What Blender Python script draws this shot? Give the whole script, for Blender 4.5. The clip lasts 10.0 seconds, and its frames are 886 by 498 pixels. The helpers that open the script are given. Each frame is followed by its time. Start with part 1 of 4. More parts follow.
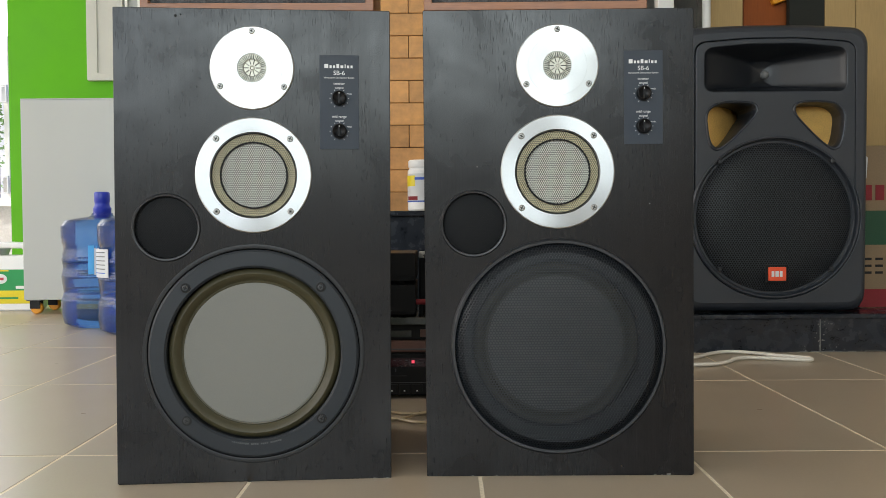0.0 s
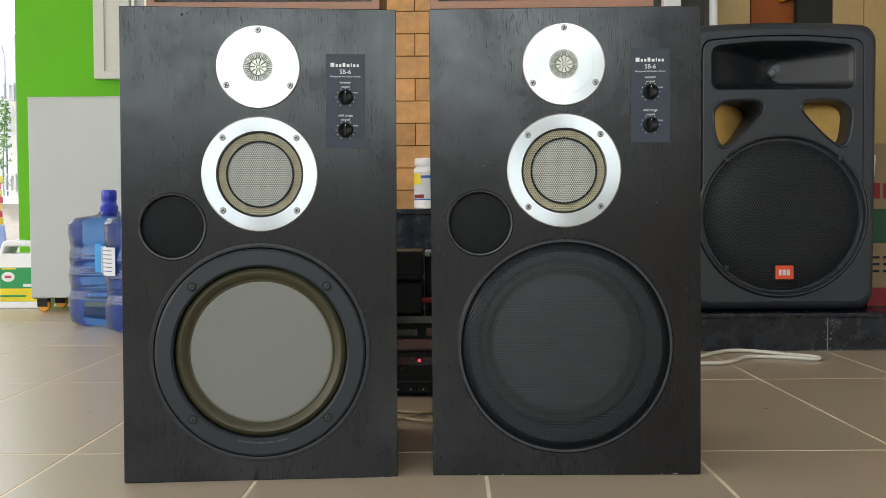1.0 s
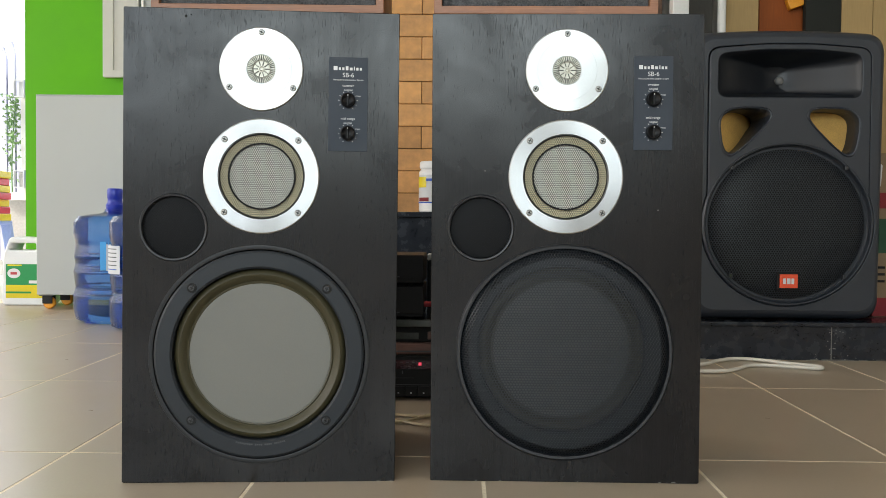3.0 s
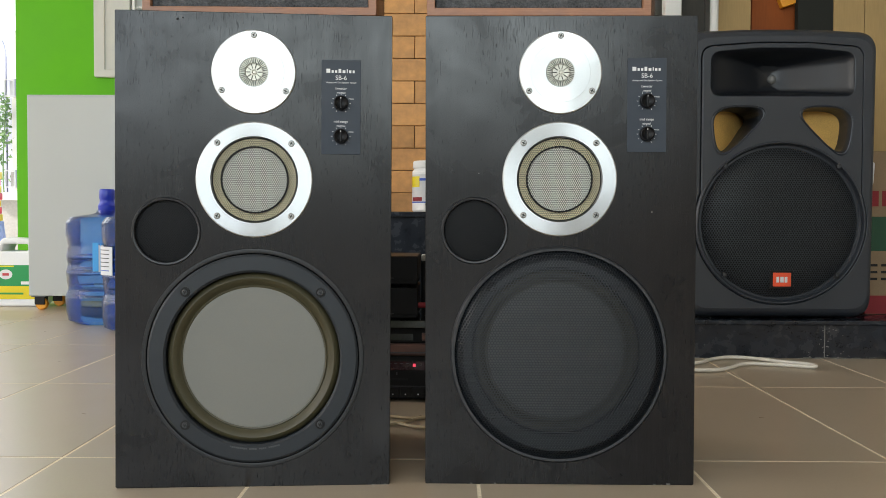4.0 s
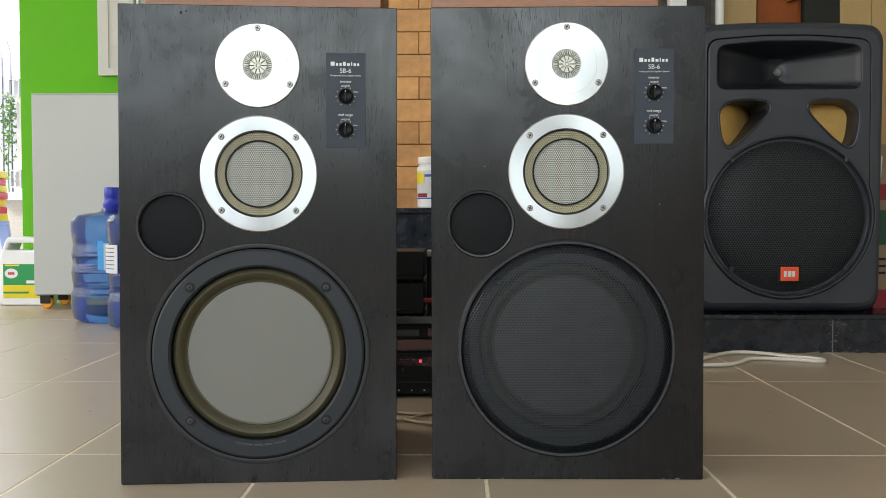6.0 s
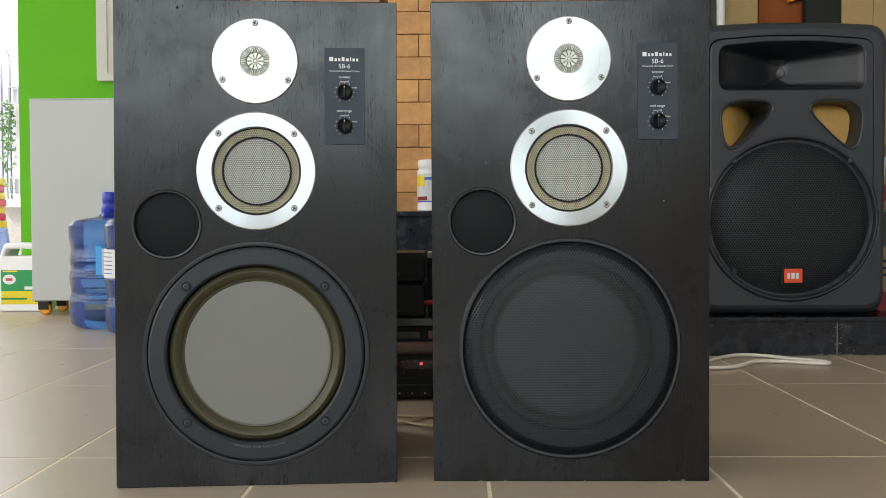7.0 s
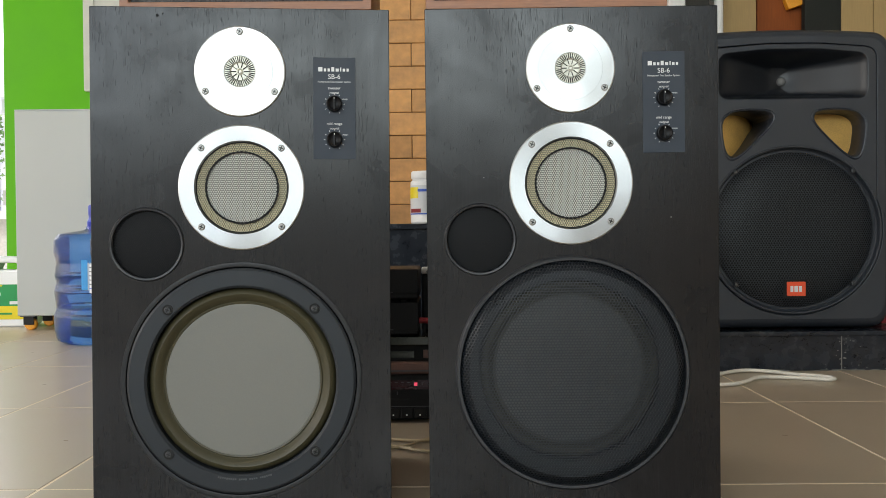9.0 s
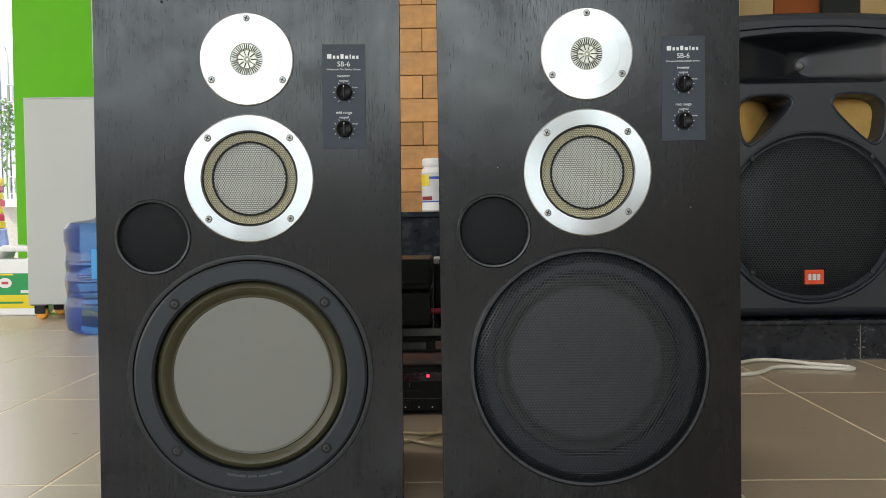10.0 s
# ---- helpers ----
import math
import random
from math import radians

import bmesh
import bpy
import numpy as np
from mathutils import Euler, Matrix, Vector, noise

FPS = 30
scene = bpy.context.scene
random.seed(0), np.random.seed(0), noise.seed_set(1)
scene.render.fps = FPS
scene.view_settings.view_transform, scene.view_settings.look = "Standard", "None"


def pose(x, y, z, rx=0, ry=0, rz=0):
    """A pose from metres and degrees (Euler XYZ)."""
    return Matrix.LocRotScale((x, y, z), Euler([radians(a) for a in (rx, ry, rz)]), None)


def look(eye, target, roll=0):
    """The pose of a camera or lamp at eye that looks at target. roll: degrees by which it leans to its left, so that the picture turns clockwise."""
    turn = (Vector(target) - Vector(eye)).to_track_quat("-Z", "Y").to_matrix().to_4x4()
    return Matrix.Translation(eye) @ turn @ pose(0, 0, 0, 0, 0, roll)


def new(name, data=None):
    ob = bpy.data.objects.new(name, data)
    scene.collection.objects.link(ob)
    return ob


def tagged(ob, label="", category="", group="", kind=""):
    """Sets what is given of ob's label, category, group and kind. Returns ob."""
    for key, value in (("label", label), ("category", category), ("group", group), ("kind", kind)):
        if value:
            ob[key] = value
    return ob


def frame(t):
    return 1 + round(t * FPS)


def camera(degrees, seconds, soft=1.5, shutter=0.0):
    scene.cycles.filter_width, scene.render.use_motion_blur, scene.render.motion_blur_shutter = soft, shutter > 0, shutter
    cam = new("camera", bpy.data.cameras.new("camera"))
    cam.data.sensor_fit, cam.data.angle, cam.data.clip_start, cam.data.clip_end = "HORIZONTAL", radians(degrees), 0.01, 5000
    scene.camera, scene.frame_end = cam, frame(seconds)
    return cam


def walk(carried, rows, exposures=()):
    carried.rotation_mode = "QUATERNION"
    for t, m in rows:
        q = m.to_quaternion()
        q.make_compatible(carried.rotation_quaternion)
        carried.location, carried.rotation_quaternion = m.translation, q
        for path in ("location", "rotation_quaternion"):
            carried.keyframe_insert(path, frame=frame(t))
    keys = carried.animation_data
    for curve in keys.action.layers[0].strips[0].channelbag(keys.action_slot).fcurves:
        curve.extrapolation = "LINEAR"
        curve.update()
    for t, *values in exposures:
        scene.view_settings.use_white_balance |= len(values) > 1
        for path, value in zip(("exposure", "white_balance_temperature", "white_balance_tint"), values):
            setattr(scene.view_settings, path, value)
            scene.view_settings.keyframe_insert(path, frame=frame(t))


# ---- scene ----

EXPOSURE = 0.84

# ---------- camera ----------
PATH = [
    (0, 0.0002, 0.0019, 0.3598, 0.120, -1.581, -0.398),
    (0.5, -0.0001, 0.0016, 0.3607, 0.454, -1.664, -0.508),
    (1, 0.0002, 0.0036, 0.3616, 0.516, -1.725, -0.400),
    (1.5, 0.0023, 0.0048, 0.3612, 0.460, -1.951, -0.096),
    (2, 0.0059, 0.0041, 0.3642, 0.768, -1.892, 0.318),
    (2.5, 0.0098, 0.0037, 0.3637, 1.102, -1.519, 0.548),
    (4, 0.0085, 0.0076, 0.3730, 0.535, -1.765, 0.203),
    (4.5, 0.0090, 0.0056, 0.3763, 0.728, -1.753, 0.357),
    (5, 0.0074, 0.0052, 0.3727, 0.799, -1.888, 0.367),
    (5.5, 0.0068, 0.0087, 0.3704, 0.876, -2.046, 0.086),
    (7, 0.0052, 0.0372, 0.3521, 0.841, -1.383, -0.285),
    (7.5, 0.0021, 0.0483, 0.3469, 1.152, -1.599, -0.311),
    (8, 0.0034, 0.0646, 0.3541, 0.703, -0.693, -0.438),
    (8.5, 0.0019, 0.0827, 0.3612, 0.454, -0.349, -0.550),
    (9, 0.0005, 0.1017, 0.3654, 0.390, -0.854, -0.533),
    (9.5, -0.0031, 0.1134, 0.3670, 1.079, -1.540, -0.599),
    (10, -0.0021, 0.1318, 0.3730, 1.093, -1.763, -0.724)]


def eye_pose(x, y, z, yaw, pitch, roll):
    a, b = radians(yaw), radians(pitch)
    ahead = Vector((-math.sin(a) * math.cos(b), math.cos(a) * math.cos(b), math.sin(b)))
    return look((x, y, z), Vector((x, y, z)) + ahead, roll)


cam = camera(52.07, 10.0, soft=0.75)
walk(cam, [(r[0], eye_pose(*r[1:])) for r in PATH], exposures=[(0.0, EXPOSURE)])

# ---------- light ----------
world = bpy.data.worlds.new("world")
scene.world = world
world.use_nodes = True
wn = world.node_tree
sky = wn.nodes.new("ShaderNodeTexSky")
sky.sky_type, sky.sun_disc = "NISHITA", False
sky.sun_elevation, sky.sun_rotation = radians(46), radians(251)
sky.air_density, sky.dust_density = 1.0, 5.0
wn.links.new(sky.outputs[0], wn.nodes["Background"].inputs[0])
wn.nodes["Background"].inputs[1].default_value = 0.15

sun = new("sun", bpy.data.lights.new("sun", "SUN"))
sun.data.energy, sun.data.angle, sun.data.color = 3.0, radians(0.5), (1.0, 0.95, 0.88)
sun.matrix_world = look((-9, -3, 10), (0, 0, 0))


def opening_light(name, size_x, size_y, watts, eye, target, color):
    lamp = new(name, bpy.data.lights.new(name, "AREA"))
    lamp.data.shape, lamp.data.size, lamp.data.size_y = "RECTANGLE", size_x, size_y
    lamp.data.energy, lamp.data.color = watts, color
    lamp.matrix_world = look(eye, target)
    return lamp


# daylight of the open shop front behind the camera and of the open side
opening_light("front_sky_daylight", 2.6, 1.45, 43, (-2.8, -3.9, 1.85), (-1.9, 5, 0.9), (0.80, 0.92, 1.0))
opening_light("front_street_daylight", 2.6, 1.45, 44, (-0.05, -3.9, 1.85), (0.0, 5, 0.8), (0.88, 0.98, 0.98))
opening_light("side_daylight", 4.6, 2.3, 17, (-3.9, 1.6, 1.5), (5, 1.8, 0.6), (0.82, 0.92, 1.0))


# ---------- materials ----------
def node(nt, kind, **sets):
    n = nt.nodes.new(kind)
    for k, v in sets.items():
        n.inputs[k.replace("_", " ")].default_value = v
    return n


def mat(name, col, rough=0.5, metal=0.0, var=0.18, stain=6.0, grain=150.0, stretch=(1, 1, 1), bump=0.08,
        rvar=0.08, spec=0.5, per_object=0.0, coat=0.0):
    """A surface with variation at two scales: stains and grain."""
    m = bpy.data.materials.new(name)
    m.use_nodes = True
    nt = m.node_tree
    p = nt.nodes["Principled BSDF"]
    tc = nt.nodes.new("ShaderNodeTexCoord")
    mp = nt.nodes.new("ShaderNodeMapping")
    mp.inputs["Scale"].default_value = stretch
    nt.links.new(tc.outputs["Object"], mp.inputs[0])
    big = node(nt, "ShaderNodeTexNoise", Scale=stain, Detail=4.0, Roughness=0.6)
    fine = node(nt, "ShaderNodeTexNoise", Scale=grain, Detail=3.0, Roughness=0.6)
    nt.links.new(tc.outputs["Object"], big.inputs[0])
    nt.links.new(mp.outputs[0], fine.inputs[0])
    add = nt.nodes.new("ShaderNodeMath")
    add.operation = "ADD"
    nt.links.new(big.outputs[0], add.inputs[0])
    nt.links.new(fine.outputs[0], add.inputs[1])
    last = add.outputs[0]
    if per_object:
        info = nt.nodes.new("ShaderNodeObjectInfo")
        ma = nt.nodes.new("ShaderNodeMath")
        ma.operation = "MULTIPLY_ADD"
        ma.inputs[1].default_value = per_object
        nt.links.new(info.outputs["Random"], ma.inputs[0])
        nt.links.new(last, ma.inputs[2])
        last = ma.outputs[0]
    ramp = nt.nodes.new("ShaderNodeMapRange")
    ramp.inputs[1].default_value, ramp.inputs[2].default_value = 0.55, 1.45 + per_object
    ramp.inputs[3].default_value, ramp.inputs[4].default_value = 1 - var, 1 + var
    nt.links.new(last, ramp.inputs[0])
    mul = nt.nodes.new("ShaderNodeVectorMath")
    mul.operation = "SCALE"
    mul.inputs[0].default_value = col
    nt.links.new(ramp.outputs[0], mul.inputs["Scale"])
    nt.links.new(mul.outputs[0], p.inputs["Base Color"])
    rr = nt.nodes.new("ShaderNodeMapRange")
    rr.inputs[1].default_value, rr.inputs[2].default_value = 0.3, 0.7
    rr.inputs[3].default_value, rr.inputs[4].default_value = max(0.02, rough - rvar), min(1, rough + rvar)
    nt.links.new(big.outputs[0], rr.inputs[0])
    nt.links.new(rr.outputs[0], p.inputs["Roughness"])
    p.inputs["Metallic"].default_value = metal
    p.inputs["Specular IOR Level"].default_value = spec
    p.inputs["Coat Weight"].default_value = coat
    if bump:
        b = node(nt, "ShaderNodeBump", Strength=bump, Distance=0.002)
        nt.links.new(fine.outputs[0], b.inputs["Height"])
        nt.links.new(b.outputs[0], p.inputs["Normal"])
    return m


def spun_metal(name, col, rough):
    """Aluminium turned on a lathe: fine rings and a fan-shaped sheen."""
    m = mat(name, col, rough, 1.0, var=0.05, stain=30, grain=400, bump=0.0, rvar=0.04)
    nt = m.node_tree
    p = nt.nodes["Principled BSDF"]
    tan = nt.nodes.new("ShaderNodeTangent")
    tan.direction_type, tan.axis = "RADIAL", "Y"
    nt.links.new(tan.outputs[0], p.inputs["Tangent"])
    p.inputs["Anisotropic"].default_value = 0.7
    tc = nt.nodes.new("ShaderNodeTexCoord")
    ln = nt.nodes.new("ShaderNodeVectorMath")
    ln.operation = "LENGTH"
    nt.links.new(tc.outputs["Object"], ln.inputs[0])
    wave = node(nt, "ShaderNodeTexNoise", Scale=1500.0, Detail=2.0)
    comb = nt.nodes.new("ShaderNodeCombineXYZ")
    nt.links.new(ln.outputs["Value"], comb.inputs[0])
    nt.links.new(comb.outputs[0], wave.inputs[0])
    b = node(nt, "ShaderNodeBump", Strength=0.05, Distance=0.0005)
    nt.links.new(wave.outputs[0], b.inputs["Height"])
    nt.links.new(b.outputs[0], p.inputs["Normal"])
    return m


def veneer(name, dark, light, rough):
    """Dark stained wood: upright grain, short open pores all over, and dull hand-worn clouds in the polish."""
    m = mat(name, dark, rough, spec=0.5, var=0.35, stain=5, grain=95, stretch=(10, 10, 0.5), bump=0.045, rvar=0.03)
    nt = m.node_tree
    p = nt.nodes["Principled BSDF"]
    base = p.inputs["Base Color"].links[0].from_socket
    tc = nt.nodes.new("ShaderNodeTexCoord")
    info = nt.nodes.new("ShaderNodeObjectInfo")
    shift = nt.nodes.new("ShaderNodeVectorMath")
    shift.operation = "ADD"
    nt.links.new(tc.outputs["Object"], shift.inputs[0])
    nt.links.new(info.outputs["Random"], shift.inputs[1])

    def streaks(across, along, detail):
        mp = nt.nodes.new("ShaderNodeMapping")
        mp.inputs["Scale"].default_value = (across, across, along)
        nt.links.new(shift.outputs[0], mp.inputs[0])
        tex = node(nt, "ShaderNodeTexNoise", Scale=1.0, Detail=detail)
        nt.links.new(mp.outputs[0], tex.inputs[0])
        return tex.outputs[0]

    def ramp(source, lo, hi, out_lo, out_hi):
        r = nt.nodes.new("ShaderNodeMapRange")
        for k, v in enumerate((lo, hi, out_lo, out_hi)):
            r.inputs[k + 1].default_value = v
        nt.links.new(source, r.inputs[0])
        return r.outputs[0]

    def calc(op, u, v):
        c = nt.nodes.new("ShaderNodeMath")
        c.operation = op
        for k, w in enumerate((u, v)):
            if isinstance(w, float):
                c.inputs[k].default_value = w
            else:
                nt.links.new(w, c.inputs[k])
        return c.outputs[0]

    zone = ramp(streaks(9.0, 4.0, 2.0), 0.3, 0.7, 0.86, 1.12)
    pit = ramp(calc("MULTIPLY", streaks(1150.0, 75.0, 1.0), zone), 0.62, 0.78, 0.0, 0.55)
    fleck = ramp(calc("MULTIPLY", streaks(700.0, 30.0, 2.0), zone), 0.60, 0.78, 0.0, 0.7)
    grain = streaks(420.0, 6.0, 3.0)
    cloud = node(nt, "ShaderNodeTexNoise", Scale=7.0, Detail=4.0, Roughness=0.62, Distortion=0.6)
    nt.links.new(shift.outputs[0], cloud.inputs[0])
    # colour: pale flecks, then dark pores
    mix = nt.nodes.new("ShaderNodeMix")
    mix.data_type = "RGBA"
    nt.links.new(fleck, mix.inputs[0])
    nt.links.new(base, mix.inputs[6])
    mix.inputs[7].default_value = (*light, 1)
    mix2 = nt.nodes.new("ShaderNodeMix")
    mix2.data_type = "RGBA"
    nt.links.new(pit, mix2.inputs[0])
    nt.links.new(mix.outputs[2], mix2.inputs[6])
    mix2.inputs[7].default_value = (0.002, 0.0017, 0.0016, 1)
    nt.links.new(mix2.outputs[2], p.inputs["Base Color"])
    # polish: worn clouds, grain lines and matt pores
    shine = calc("MULTIPLY", ramp(cloud.outputs[0], 0.32, 0.68, 0.27, 0.47), ramp(grain, 0.3, 0.7, 0.90, 1.11))
    shine = calc("MULTIPLY", shine, ramp(pit, 0.0, 1.0, 1.0, 0.35))
    nt.links.new(shine, p.inputs["Specular IOR Level"])
    nt.links.new(calc("ADD", ramp(cloud.outputs[0], 0.3, 0.7, rough + 0.05, rough - 0.04), calc("MULTIPLY", pit, 0.12)), p.inputs["Roughness"])
    return m


def glass(name, col, rough=0.06):
    m = mat(name, col, rough, var=0.08, stain=10, grain=60, bump=0.05, rvar=0.03)
    p = m.node_tree.nodes["Principled BSDF"]
    p.inputs["Transmission Weight"].default_value = 0.92
    p.inputs["IOR"].default_value = 1.2
    return m


def clear_film(name):
    """Thin clear wrapping: see-through, with a glossy sheen."""
    m = bpy.data.materials.new(name)
    m.use_nodes = True
    nt = m.node_tree
    out = nt.nodes["Material Output"]
    clear = nt.nodes.new("ShaderNodeBsdfTransparent")
    gloss = node(nt, "ShaderNodeBsdfGlossy", Roughness=0.2)
    edge = node(nt, "ShaderNodeFresnel", IOR=1.5)
    crease = node(nt, "ShaderNodeTexNoise", Scale=11.0, Detail=2.0)
    b = node(nt, "ShaderNodeBump", Strength=0.25, Distance=0.01)
    nt.links.new(crease.outputs[0], b.inputs["Height"])
    nt.links.new(b.outputs[0], gloss.inputs["Normal"])
    nt.links.new(b.outputs[0], edge.inputs["Normal"])
    mix = nt.nodes.new("ShaderNodeMixShader")
    nt.links.new(edge.outputs[0], mix.inputs[0])
    nt.links.new(clear.outputs[0], mix.inputs[1])
    nt.links.new(gloss.outputs[0], mix.inputs[2])
    nt.links.new(mix.outputs[0], out.inputs[0])
    return m


def glow(name, col, power):
    m = bpy.data.materials.new(name)
    m.use_nodes = True
    p = m.node_tree.nodes["Principled BSDF"]
    p.inputs["Base Color"].default_value = (*col, 1)
    p.inputs["Emission Color"].default_value = (*col, 1)
    p.inputs["Emission Strength"].default_value = power
    return m


